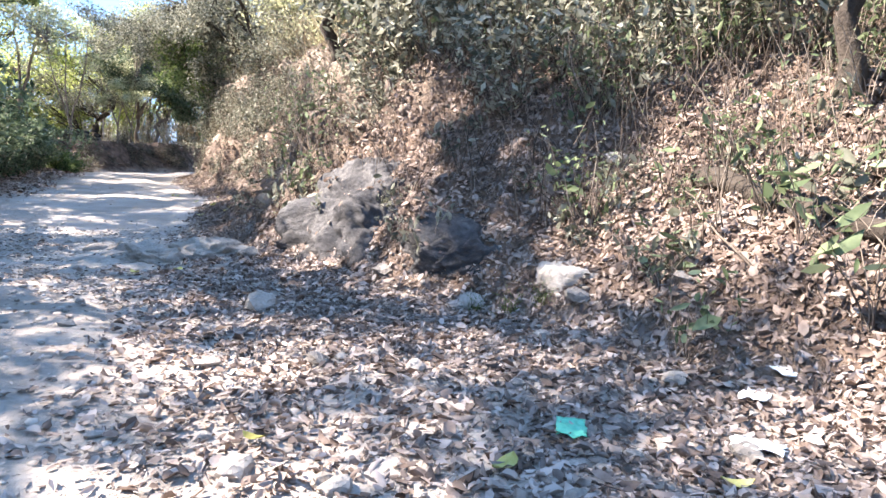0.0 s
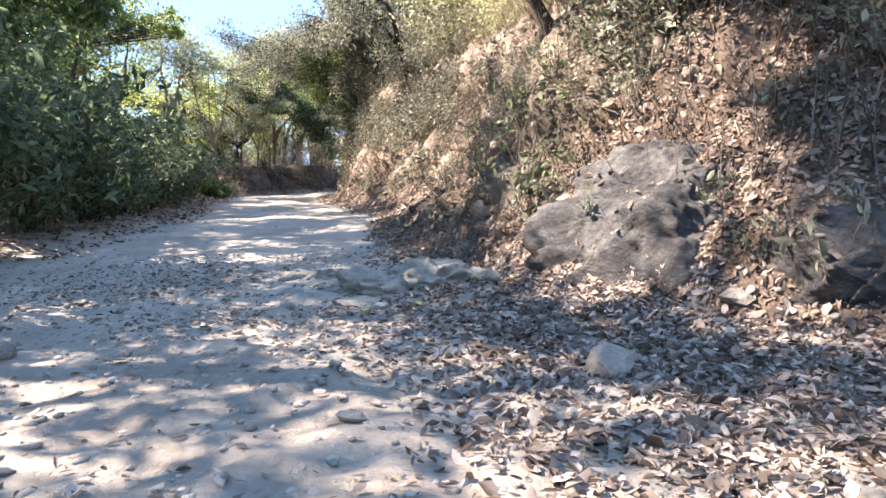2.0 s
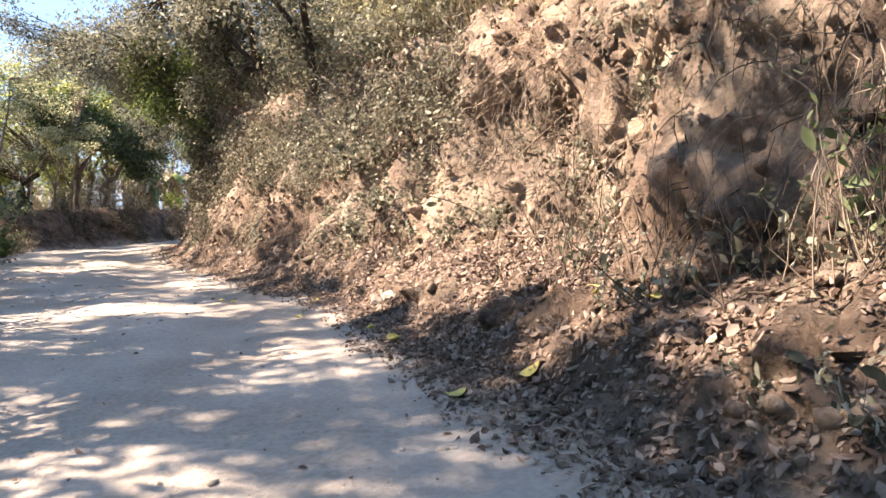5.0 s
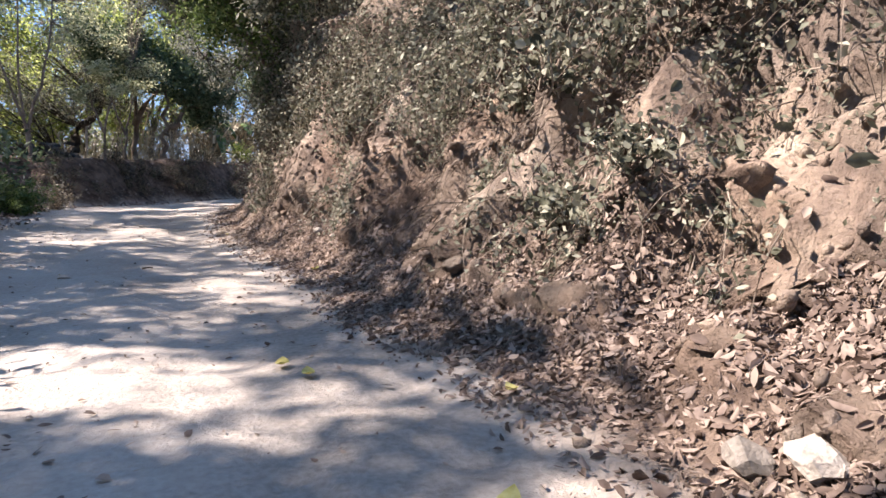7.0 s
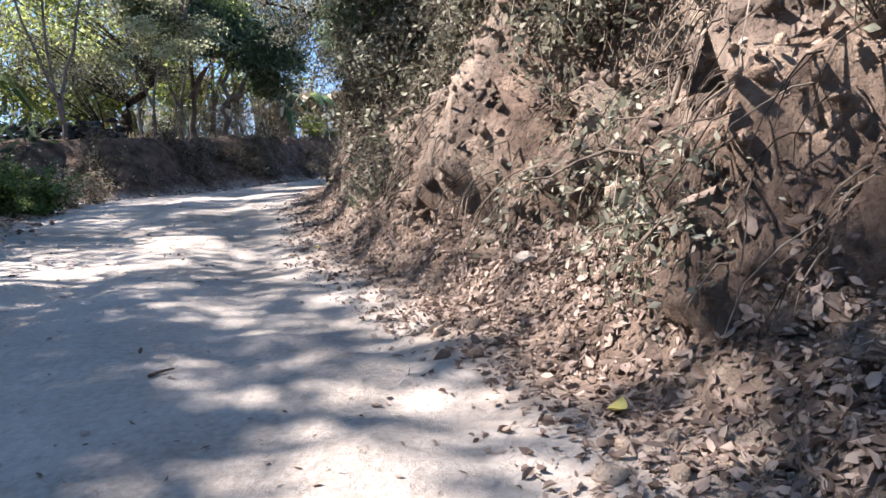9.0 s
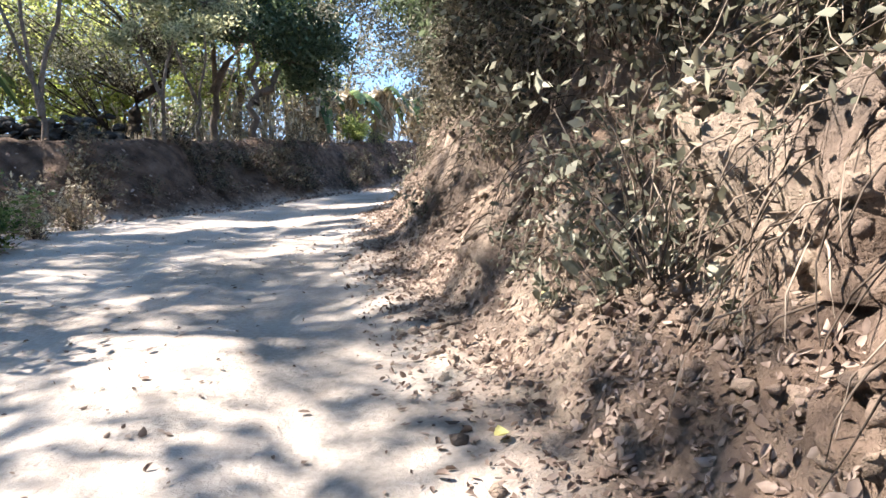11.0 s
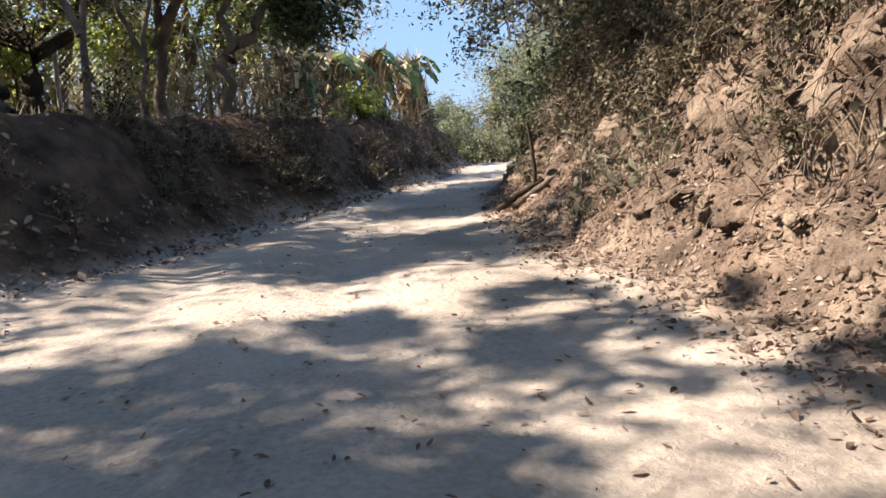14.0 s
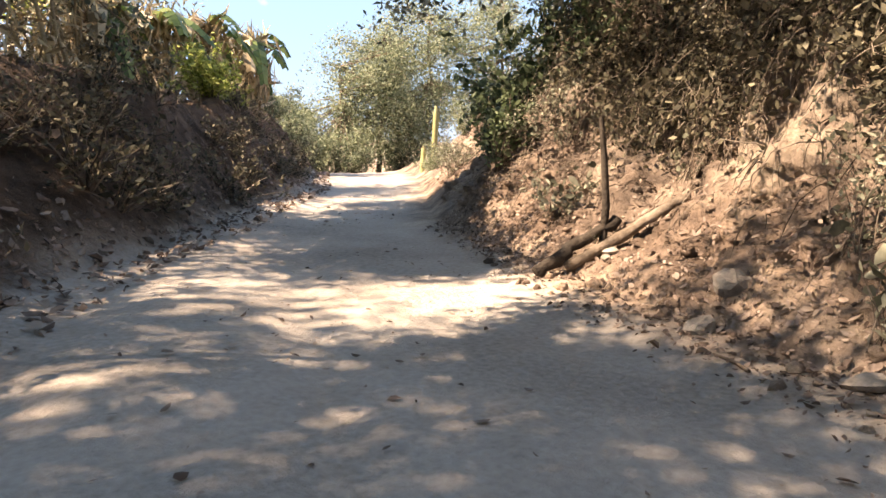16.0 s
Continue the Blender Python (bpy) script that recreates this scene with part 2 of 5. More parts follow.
B_FOOT = [(-60, 40.0), (-8, 41.0), (-3, 41.6), (0.33, 42.5), (2, 45.4), (3.8, 47.4), (6.5, 50.8), (8.35, 53), (10.6, 57), (16, 66), (22, 76)]
ROAD_Z = [(-12, 0.02), (4, 0.0), (11, -0.11), (20, -0.06), (26, -0.14), (37, -0.1), (44, -0.2), (52, -0.22), (58, -0.24), (64, -0.5), (75, -1.6)]
APRON = [(-12, 0.6), (4, 0.75), (8, 0.95), (12, 0.9), (16, 0.62), (18, 0.65), (20, 0.6), (26, 0.9), (32, 0.9), (36, 0.85), (40, 0.78), (45, 0.85), (52, 0.7), (60, 0.4)]
DEEP = [(-12, 2), (6, 1.6), (10, 1.0), (12, 0.9), (16, 1.4), (18, 1.3), (20, 0.85), (26, 0.6), (32, 0.5), (36, 0.8), (40, 1.0), (45, 1.2), (60, 1.0)]
STEEP = [(-12, 0.7), (6, 0.8), (10, 1.3), (12, 1.7), (16, 2.6), (20, 2.4), (26, 2.1), (32, 2.5), (36, 3.0), (41, 3.2), (45, 2.1), (50, 1.2), (60, 0.4)]
CUT = [(-12, 1.6), (5, 1.7), (10, 2.2), (14, 2.9), (20, 3.3), (32, 3.3), (38, 3.7), (43, 3.5), (48, 2.2), (54, 1.3), (60, 0.6), (70, 0.2)]


def reach(y):
    """How far back from its foot the bank's cut face goes."""
    a = along(APRON, y) * along(DEEP, y)
    return along(DEEP, y) + np.maximum(along(CUT, y) - a, 0) / along(STEEP, y)


def along(table, y):
    t = np.array(table, float)
    return np.interp(y, t[:, 0], t[:, 1])


def smooth(e0, e1, v):
    t = np.clip((v - e0) / (e1 - e0), 0, 1)
    return t * t * (3 - 2 * t)


LAT = np.random.RandomState(5).rand(256, 256)


def vnoise(x, y, s, seed=0):
    """Smooth value noise between -1 and 1, by array."""
    u, v = np.asarray(x) * s + seed * 17.3, np.asarray(y) * s + seed * 9.1
    i, j = np.floor(u).astype(int), np.floor(v).astype(int)
    a, b = u - i, v - j
    a, b = a * a * (3 - 2 * a), b * b * (3 - 2 * b)
    g = lambda p, q: LAT[p % 256, q % 256]
    return 2 * ((g(i, j) * (1 - a) + g(i + 1, j) * a) * (1 - b) + (g(i, j + 1) * (1 - a) + g(i + 1, j + 1) * a) * b) - 1


def rounded(line, times=3):
    """Cuts the corners of a line, so that it bends softly."""
    p = np.array(line, float)
    for _ in range(times):
        q = np.stack([0.75 * p[:-1] + 0.25 * p[1:], 0.25 * p[:-1] + 0.75 * p[1:]], 1).reshape(-1, 2)
        p = np.concatenate([p[:1], q, p[-1:]])
    return p


BANK_LINE = rounded(B_FOOT)


def bank_side(x, y):
    """Signed distance to the foot of the far bank; positive beyond it."""
    best = np.full(np.shape(x), 1e9)
    sign = np.ones(np.shape(x))
    for (x0, y0), (x1, y1) in zip(BANK_LINE, BANK_LINE[1:]):
        dx, dy = x1 - x0, y1 - y0
        t = np.clip(((x - x0) * dx + (y - y0) * dy) / (dx * dx + dy * dy), 0, 1)
        d = np.hypot(x - x0 - t * dx, y - y0 - t * dy)
        s = np.where(dx * (y - y0) - dy * (x - x0) > 0, 1.0, -1.0)
        near = d < best
        best, sign = np.where(near, d, best), np.where(near, s, sign)
    return best * sign


def land(x, y, relief=True):
    """Height and zone (0 trodden road, 1 earth) of the ground."""
    x, y = np.asarray(x, float), np.asarray(y, float)
    z = along(ROAD_Z, y)
    r, left = along(R_EDGE, y), along(L_EDGE, y)
    lean = np.cos(np.arctan(np.gradient(along(R_EDGE, np.arange(-12, 76, 1.0)))))
    d = (x - r) * np.interp(y, np.arange(-12, 76, 1.0), lean)
    ka, deep, ks, cut = along(APRON, y), along(DEEP, y), along(STEEP, y), along(CUT, y)
    wob = 0.22 * vnoise(x * 0.3, y, 0.9, 3) + 0.13 * vnoise(x * 0.5, y, 2.3, 4)
    dd = d + wob * smooth(0, 0.8, d)
    run = reach(y)
    back = np.interp(y, [40, 52, 62], [0.42, 0.3, 0.06])
    low = ka * np.clip(dd, 0, deep)
    face = np.clip(dd - deep, 0, np.maximum(run - deep, 0)) * ks
    ledge = 0.5 + 0.5 * np.sin(face * 5.0 + 3 * vnoise(x, y, 0.7, 31))
    rise = low + face + back * np.clip(dd - run, 0, 12)
    apron = 0.14 * smooth(-0.9, 0.5, d)
    z = z + apron + rise
    bump_r = smooth(0.05, 0.6, d)
    if relief:
        crag = smooth(0, 0.3, dd - deep * 0.8) * smooth(9, 13, y)
        z = z + bump_r * (0.12 * vnoise(x, y, 1.7, 1) + 0.075 * vnoise(x, y, 4.1, 2) + 0.045 * vnoise(x, y, 9.0, 6))
        z = z + crag * (0.22 * ledge * smooth(0.1, 0.5, face) + (0.2 + 0.1 * smooth(27, 32, y)) * np.abs(vnoise(x * 0.4, y, 2.4, 32)) + 0.12 * vnoise(x, y, 6.0, 33))
        z = z + (1 - bump_r) * (0.03 * vnoise(x, y, 0.5, 7) + 0.012 * vnoise(x, y, 2.6, 8) + 0.006 * vnoise(x, y, 7.5, 9))
        mid = 0.5 * (r + np.maximum(left, r - 6.2))
        for off in (-0.75, 0.75):
            z = z - (1 - bump_r) * 0.03 * np.exp(-((x - mid - off - 0.25 * vnoise(y * 0, y, 0.25, 44)) / 0.28) ** 2)
        rough = 1 - smooth(9, 15, y)
        z = z + rough * (1 - bump_r) * (0.022 * vnoise(x, y, 4.3, 10) + 0.018 * vnoise(x, y, 9.0, 11))
    inner = smooth(0.0, 1.2, left - x) * (1 - smooth(38.5, 40.0, y))
    z = z + inner * 0.22
    b = bank_side(x, y)
    top = 1.62 + 0.15 * smooth(4, 14, x)
    far = np.clip((b + 0.2 * vnoise(x, y, 0.8, 12) + 0.05) / 1.4, 0, 1) ** 1.3 * (1 - smooth(62, 74, y))
    z = z + far * top + far * smooth(2, 30, b) * 0.3
    if relief:
        z = z + smooth(0, 0.7, b) * (1 - smooth(1.6, 2.6, b)) * (0.12 * vnoise(x, y, 1.9, 13) + 0.05 * vnoise(x, y, 5.0, 14))
    zone = np.clip(np.maximum.reduce([smooth(-0.75, 0.35, d), smooth(-0.2, 1.0, left - x) * (1 - smooth(39, 40, y)), smooth(-0.25, 0.3, b)]), 0, 1) + smooth(-0.1, 0.3, b)
    mould = smooth(-0.5, 0.1, d) * (1 - smooth(deep * 0.8, deep + 0.25, dd)) * (1 - 0.65 * smooth(28, 33, y))
    zone = zone + np.maximum(0.6 * mould, 0.75 * smooth(-0.4, 0.3, d) * (1 - smooth(10, 13, y)))
    zone = np.maximum(zone, 0.34 * (1 - smooth(8, 13, y)))
    return z, zone


def height(x, y):
    return float(land(np.array([x]), np.array([y]))[0][0])


# ---- building helpers ----


def mesh_of(name, verts, faces, mat, smooth_shade=False):
    me = bpy.data.meshes.new(name)
    verts, faces = np.asarray(verts, np.float32), np.asarray(faces, np.int32)
    me.vertices.add(len(verts))
    me.vertices.foreach_set("co", verts.ravel())
    k = faces.shape[1]
    me.loops.add(faces.size)
    me.loops.foreach_set("vertex_index", faces.ravel())
    me.polygons.add(len(faces))
    me.polygons.foreach_set("loop_start", np.arange(len(faces), dtype=np.int32) * k)
    me.polygons.foreach_set("loop_total", np.full(len(faces), k, np.int32))
    if smooth_shade:
        me.polygons.foreach_set("use_smooth", np.ones(len(faces), bool))
    me.materials.append(mat)
    me.update(calc_edges=True)
    me.validate()
    return me


def part(name, me, parent, label=""):
    ob = new(name, me)
    ob.parent = parent
    return tagged(ob, label)


def unit(v):
    return v / np.maximum(np.linalg.norm(v, axis=-1, keepdims=True), 1e-9)


def leaves(rs, centres, length, width, up=0.0, spread=0.35, droop=0.0, fold=0.18):
    """Many pointed, folded leaves: two triangles each."""
    n = len(centres)
    a = rs.normal(size=(n, 3))
    a[:, 2] = a[:, 2] * (1 - up) - droop
    a = unit(a)
    q = rs.normal(size=(n, 3)) * (1 - up * 0.75)
    q[:, 2] += up * 2.2
    s = unit(np.cross(a, q))
    nrm = np.cross(s, a)
    sz = (1 + spread * rs.normal(size=(n, 1))).clip(0.35, 2.0)
    lh, wh = a * length * 0.5 * sz, s * width * 0.5 * sz
    c = nrm * (width * fold * sz * rs.uniform(-0.6, 1.4, (n, 1)))
    v = np.stack([centres - lh, centres + wh * 1.0 + c - lh * 0.1, centres + lh + c * 0.3, centres - wh + c - lh * 0.1], 1).reshape(-1, 3)
    i = np.arange(n)[:, None] * 4
    f = np.concatenate([i + [0, 1, 2], i + [0, 2, 3]], 0)
    return v, f


def tubes(lines, radii, sides=5):
    """Tapered round stems along polylines of equal count of points: lines (n, k, 3), radii (n, k)."""
    lines, radii = np.asarray(lines, float), np.asarray(radii, float)
    n, k, _ = lines.shape
    d = unit(np.gradient(lines, axis=1))
    ref = np.where(np.abs(d[..., 2:3]) > 0.8, [1.0, 0, 0], [0, 0, 1.0])
    s = unit(np.cross(d, ref))
    t = np.cross(d, s)
    ang = np.linspace(0, 2 * math.pi, sides, endpoint=False)
    ring = s[:, :, None] * np.cos(ang)[:, None] + t[:, :, None] * np.sin(ang)[:, None]
    v = (lines[:, :, None] + ring * radii[:, :, None, None]).reshape(-1, 3)
    base = (np.arange(n) * k * sides)[:, None, None]
    row = (np.arange(k - 1) * sides)[:, None]
    j = np.arange(sides)
    a = base + row + j
    b = base + row + (j + 1) % sides
    f = np.stack([a, b, b + sides, a + sides], -1).reshape(-1, 4)
    return v, f


def joined(parts_):
    vs, fs, o = [], [], 0
    for v, f in parts_:
        vs.append(v)
        fs.append(f + o)
        o += len(v)
    return np.concatenate(vs), np.concatenate(fs)


def wander(rs, p0, way, length, k=6, wob=0.12, sag=0.0):
    """A crooked line from p0."""
    p, out = np.array(p0, float), [np.array(p0, float)]
    way = unit(np.array(way, float))
    for _ in range(k - 1):
        way = unit(way + rs.normal(size=3) * wob + np.array([0, 0, -sag]))
        p = p + way * length / (k - 1)
        out.append(p.copy())
    return np.array(out)


FACE = {}                              # places on the cut face of the bank


# ---- ground ----
def build_ground():
    u = np.concatenate([[-700, -300, -120, -60, -40], np.arange(-30, -8, 0.45), np.arange(-8, -1.2, 0.16), np.arange(-1.2, 0.3, 0.075), np.arange(0.3, 3.3, 0.046),
                        np.arange(3.3, 9, 0.25), np.arange(9, 20, 0.8), [24, 40, 80, 200, 700]])
    yy = np.concatenate([[-600, -200, -80, -40, -25, -18], np.arange(-12, 2, 0.3), np.arange(2, 46, 0.085), np.arange(46, 62, 0.2), np.arange(62, 76, 0.7),
                         [80, 95, 130, 220, 500, 1200]])
    g_y, g_u = np.meshgrid(yy, u, indexing="ij")
    g_x = g_u + along(R_EDGE, np.clip(g_y, -12, 75))
    z, zone = land(g_x, g_y)
    z = np.where(g_y > 76, np.minimum(z, 3), z)
    d = g_u
    steep = smooth(0.5, 1.1, np.abs(np.gradient(z, axis=1) / np.maximum(np.gradient(g_x, axis=1), 1e-6))) * (d > 0.25) * (d < 6) * smooth(8, 12, g_y) * (1 - smooth(50, 56, g_y))
    for i, j in np.argwhere(steep > 0.02):             # clods, hollows and ledges of the cut face
        q = Vector((g_x[i, j] * 1.3, g_y[i, j] * 1.3, z[i, j] * 1.9))
        f = 0.55 * noise.noise(q) + 0.5 * noise.noise(q * 2.6) + 0.4 * noise.noise(q * 6.1) + 0.22 * noise.noise(q * 13.0)
        g_x[i, j] -= 0.31 * f * steep[i, j]
        z[i, j] += 0.1 * noise.noise(q * 3.3 + Vector((7, 3, 1))) * steep[i, j]
    run, deep = reach(g_y), along(DEEP, g_y)
    cutting = smooth(12, 15, g_y) * (1 - smooth(43, 47, g_y))
    lip = smooth(run - 0.5, run - 0.12, d) * (1 - smooth(run + 0.15, run + 1.1, d)) * (0.65 + 0.5 * vnoise(0 * g_y, g_y, 0.8, 72))
    hollow = smooth(deep, deep + 0.3, d) * (1 - smooth(run - 0.6, run - 0.25, d)) * (np.clip(0.45 + vnoise(0 * g_y, g_y, 0.55, 73), 0, 1) + 1.1 * np.exp(-((g_y - 18.5) / 0.75) ** 2))
    flutes = vnoise(0.3 * z, g_y, 1.9, 71) + 0.6 * vnoise(0.5 * z, g_y, 4.6, 74)
    g_x = g_x + cutting * (0.34 * hollow - 0.55 * lip) - 0.13 * flutes * steep
    v = np.stack([g_x, g_y, z], -1).reshape(-1, 3)
    grid = v.reshape(*g_x.shape, 3)
    a, b, c = grid[:-1, :-1], grid[:-1, 1:], grid[1:, :-1]
    nrm = np.cross(b - a, c - a)
    area = np.linalg.norm(nrm, axis=-1)
    use = area * (steep[:-1, :-1] > 0.35)
    rs = np.random.RandomState(3)
    pick = rs.choice(use.size, 120000, p=(use / use.sum()).ravel())
    i, j = np.unravel_index(pick, use.shape)
    r1, r2 = rs.rand(2, 120000, 1)
    pts = a[i, j] + r1 * (b - a)[i, j] + r2 * (c - a)[i, j]
    FACE.update(points=pts, normals=unit(nrm[i, j]))
    rows_, cols = g_x.shape
    i = (np.arange(rows_ - 1)[:, None] * cols + np.arange(cols - 1)).ravel()
    f = np.stack([i, i + 1, i + cols + 1, i + cols], 1)
    me = mesh_of("ground", v, f, M_GROUND, True)
    at = me.attributes.new("zone", "FLOAT", "POINT")
    at.data.foreach_set("value", zone.ravel().astype(np.float32))
    tagged(new("ground", me), "pale dirt track between red-brown earth banks", "ground", kind="structure")


build_ground()


def dead_leaves(rs, centres, length, width, normals=None, curl=1.0):
    """Oval, curled, creased leaves lying on a slope: four triangles each."""
    n = len(centres)
    up = unit((normals if normals is not None else np.tile([0, 0, 1.0], (n, 1))) + rs.normal(size=(n, 3)) * 0.33 * curl)
    a = unit(np.cross(up, rs.normal(size=(n, 3))))
    s = np.cross(up, a)
    k = np.exp(0.45 * rs.normal(size=(n, 1))).clip(0.35, 2.3)
    a, s, w = a * length * 0.5 * k, s * width * 0.5 * k * rs.uniform(0.45, 1.35, (n, 1)), up * width * k
    e, c = rs.uniform(-0.2, 0.75, (n, 1)) * curl, rs.uniform(-0.25, 0.65, (n, 1)) * curl
    v = np.stack([centres - a + w * c, centres - a * 0.35 + s + w * e, centres + a * 0.45 + s * 0.85 + w * e, centres + a * 1.05 + w * c,
                  centres + a * 0.45 - s * 0.85 + w * e, centres - a * 0.35 - s + w * e], 1).reshape(-1, 3)
    i = np.arange(n)[:, None] * 6
    return v, np.concatenate([i + [0, 3, 2, 1], i + [0, 5, 4, 3]], 0)


def lie(p):
    """Normals of the ground at points."""
    e = 0.06
    gx = (land(p[:, 0] + e, p[:, 1])[0] - land(p[:, 0] - e, p[:, 1])[0]) / (2 * e)
    gy = (land(p[:, 0], p[:, 1] + e)[0] - land(p[:, 0], p[:, 1] - e)[0]) / (2 * e)
    return unit(np.stack([-gx, -gy, np.ones(len(p))], 1))


# ---- litter and gravel ----
def scatter(rs, n, x0, x1, y0, y1, density):
    """Points on the ground, kept with the given density(x, y)."""
    x, y = rs.uniform(x0, x1, n * 3), rs.uniform(y0, y1, n * 3)
    x = x + along(R_EDGE, y)
    keep = rs.rand(len(x)) < density(x, y)
    x, y = x[keep][:n], y[keep][:n]
    z = land(x, y)[0]
    return np.stack([x, y, z], 1)


def foot_band(x, y):
    d = x - along(R_EDGE, y)
    wide = np.interp(y, [-5, 4, 6, 8, 10, 14, 22, 40, 46], [3.8, 3.6, 3.1, 2.2, 1.2, 0.7, 0.8, 0.9, 0.5])
    clump = 0.6 + 0.55 * vnoise(x, y, 0.8, 21) + 0.3 * vnoise(x, y, 2.6, 23)
    steep = np.interp(y, [0, 8, 14, 45], [0.8, 0.7, 0.02, 0.02])
    deep = along(DEEP, y) * 0.85
    base = np.where(d < 0, np.clip(1 + d / wide, 0, 1) ** np.interp(y, [7, 11], [0.8, 1.4]), np.where(d < deep, np.where(d < 0.3, 1.0, np.interp(y, [26, 34], [1.0, 0.55])), np.where(d < 4, steep, 0.4)))
    return np.clip(base * np.maximum(clump, np.where(y < 12, 0.45, 0.5)), 0, 1)


def build_litter():
    rs = np.random.RandomState(11)
    p = np.concatenate([scatter(rs, 165000, -2.8, 4.2, -0.5, 47, foot_band), scatter(rs, 75000, -3.2, 4.4, 1.5, 11.5, foot_band), scatter(rs, 45000, -0.7, 1.7, 14.5, 28, lambda x, y: np.clip(0.65 + 0.6 * vnoise(x, y, 0.9, 27), 0.1, 1) * smooth(-0.7, 0.25, x - along(R_EDGE, y) + 0.25 * vnoise(x, y, 1.7, 28)) * (1 - smooth(0.8, 1.05, (x - along(R_EDGE, y)) / along(DEEP, y))) * smooth(14.5, 17, y) * (1 - smooth(25, 28, y)))])
    nr = lie(p)
    p = p + nr * rs.uniform(0.001, 0.014, (len(p), 1))
    size = np.interp(p[:, 1], [0, 8, 14, 24, 31, 47], [0.041, 0.041, 0.044, 0.035, 0.033, 0.031])[:, None]
    dusty = (p[:, 1] < 10.5) & (p[:, 0] < along(R_EDGE, p[:, 1]) + 0.2) & (rs.rand(len(p)) < 0.62)
    for keep, mat, label in ((~dusty, M_DRY, "brown curled dead leaves drifted along the foot of the bank"), (dusty, M_LITTER, "pale dusty dead leaves trodden into the stony track")):
        tagged(new("leaf_litter", mesh_of("leaf_litter", *dead_leaves(rs, p[keep], size[keep], size[keep] * 0.46, nr[keep], 1.2), mat)), label, "leaf litter", kind="stuff")
    q, nf = FACE["points"], FACE["normals"]
    keep = (rs.rand(len(q)) < np.clip(0.3 + 0.7 * vnoise(q[:, 0] + q[:, 2], q[:, 1], 1.1, 61), 0, 1) * smooth(0.2, 0.65, nf[:, 2]))
    q, nf = q[keep][:24000], nf[keep][:24000]
    size = np.interp(q[:, 1], [14, 24, 31, 47], [0.045, 0.043, 0.036, 0.033])[:, None]
    tagged(new("caught_leaves", mesh_of("caught_leaves", *dead_leaves(rs, q + nf * rs.uniform(0, 0.012, (len(q), 1)), size, size * 0.46, nf, 0.8), M_DRY)),
           "dead leaves caught on the ledges of the cut bank", "leaf litter", kind="stuff")
    p = scatter(rs, 5200, -6.5, -0.3, -3, 52, lambda x, y: 0.18 + 0.5 * (vnoise(x, y, 0.7, 22) > 0.2))
    p[:, 2] += 0.008
    tagged(new("road_leaves", mesh_of("road_leaves", *dead_leaves(rs, p, 0.033, 0.015, curl=0.7), M_DRY)),
           "scattered small dead leaves and bits on the dirt track", "leaf litter", kind="stuff")
    p = scatter(rs, 20000, -6.5, -0.3, 0.5, 14, lambda x, y: np.clip(0.35 + 0.7 * vnoise(x, y, 0.9, 24), 0.05, 1) * (1 - 0.6 * smooth(9, 15, y)))
    p[:, 2] += 0.008
    tagged(new("leaf_bits", mesh_of("leaf_bits", *dead_leaves(rs, p, 0.034, 0.018, curl=0.7), M_LITTER)), "small dry leaf fragments strewn on the stony track", "leaf litter", kind="stuff")
    p = scatter(rs, 9000, -9.5, -4.4, 8, 42, lambda x, y: np.clip((along(L_EDGE, y) + 0.6 - x), 0, 1) * 0.7)
    p[:, 2] += 0.01
    tagged(new("verge_litter", mesh_of("verge_litter", *dead_leaves(rs, p, 0.08, 0.04), M_DRY)),
           "dead leaves under the roadside bushes", "leaf litter", kind="stuff")
    x = rs.uniform(-9, 18, 90000)
    y = rs.uniform(40, 64, 90000)
    b = bank_side(x, y)
    k = (b > -0.6) & (b < 3.2) & (rs.rand(len(x)) < np.where(b < 0.5, 0.9, 0.12 + 0.35 * (vnoise(x, y, 1.3, 26) > 0.1)))
    x, y = x[k], y[k]
    p = np.stack([x, y, land(x, y)[0] + 0.015], 1)
    tagged(new("bank_litter", mesh_of("bank_litter", *dead_leaves(rs, p, 0.06, 0.032, lie(p)), M_DRY)),
           "dead leaves on the shaded earth bank", "leaf litter", kind="stuff")


build_litter()


def pebble_mesh(rs, name, mat, n=1, sub=1, squash=0.55, rough=0.25):
    bm = bmesh.new()
    bmesh.ops.create_icosphere(bm, subdivisions=sub, radius=0.5)
    seed = rs.uniform(0, 50, 3)
    for v in bm.verts:
        q = Vector(v.co * 2.2) + Vector(seed)
        v.co *= 1 + rough * noise.noise(q) + rough * 0.4 * noise.noise(q * 2.7)
        v.co.z *= squash
    me = bpy.data.meshes.new(name)
    bm.to_mesh(me)
    bm.free()
    me.materials.append(mat)
    return me


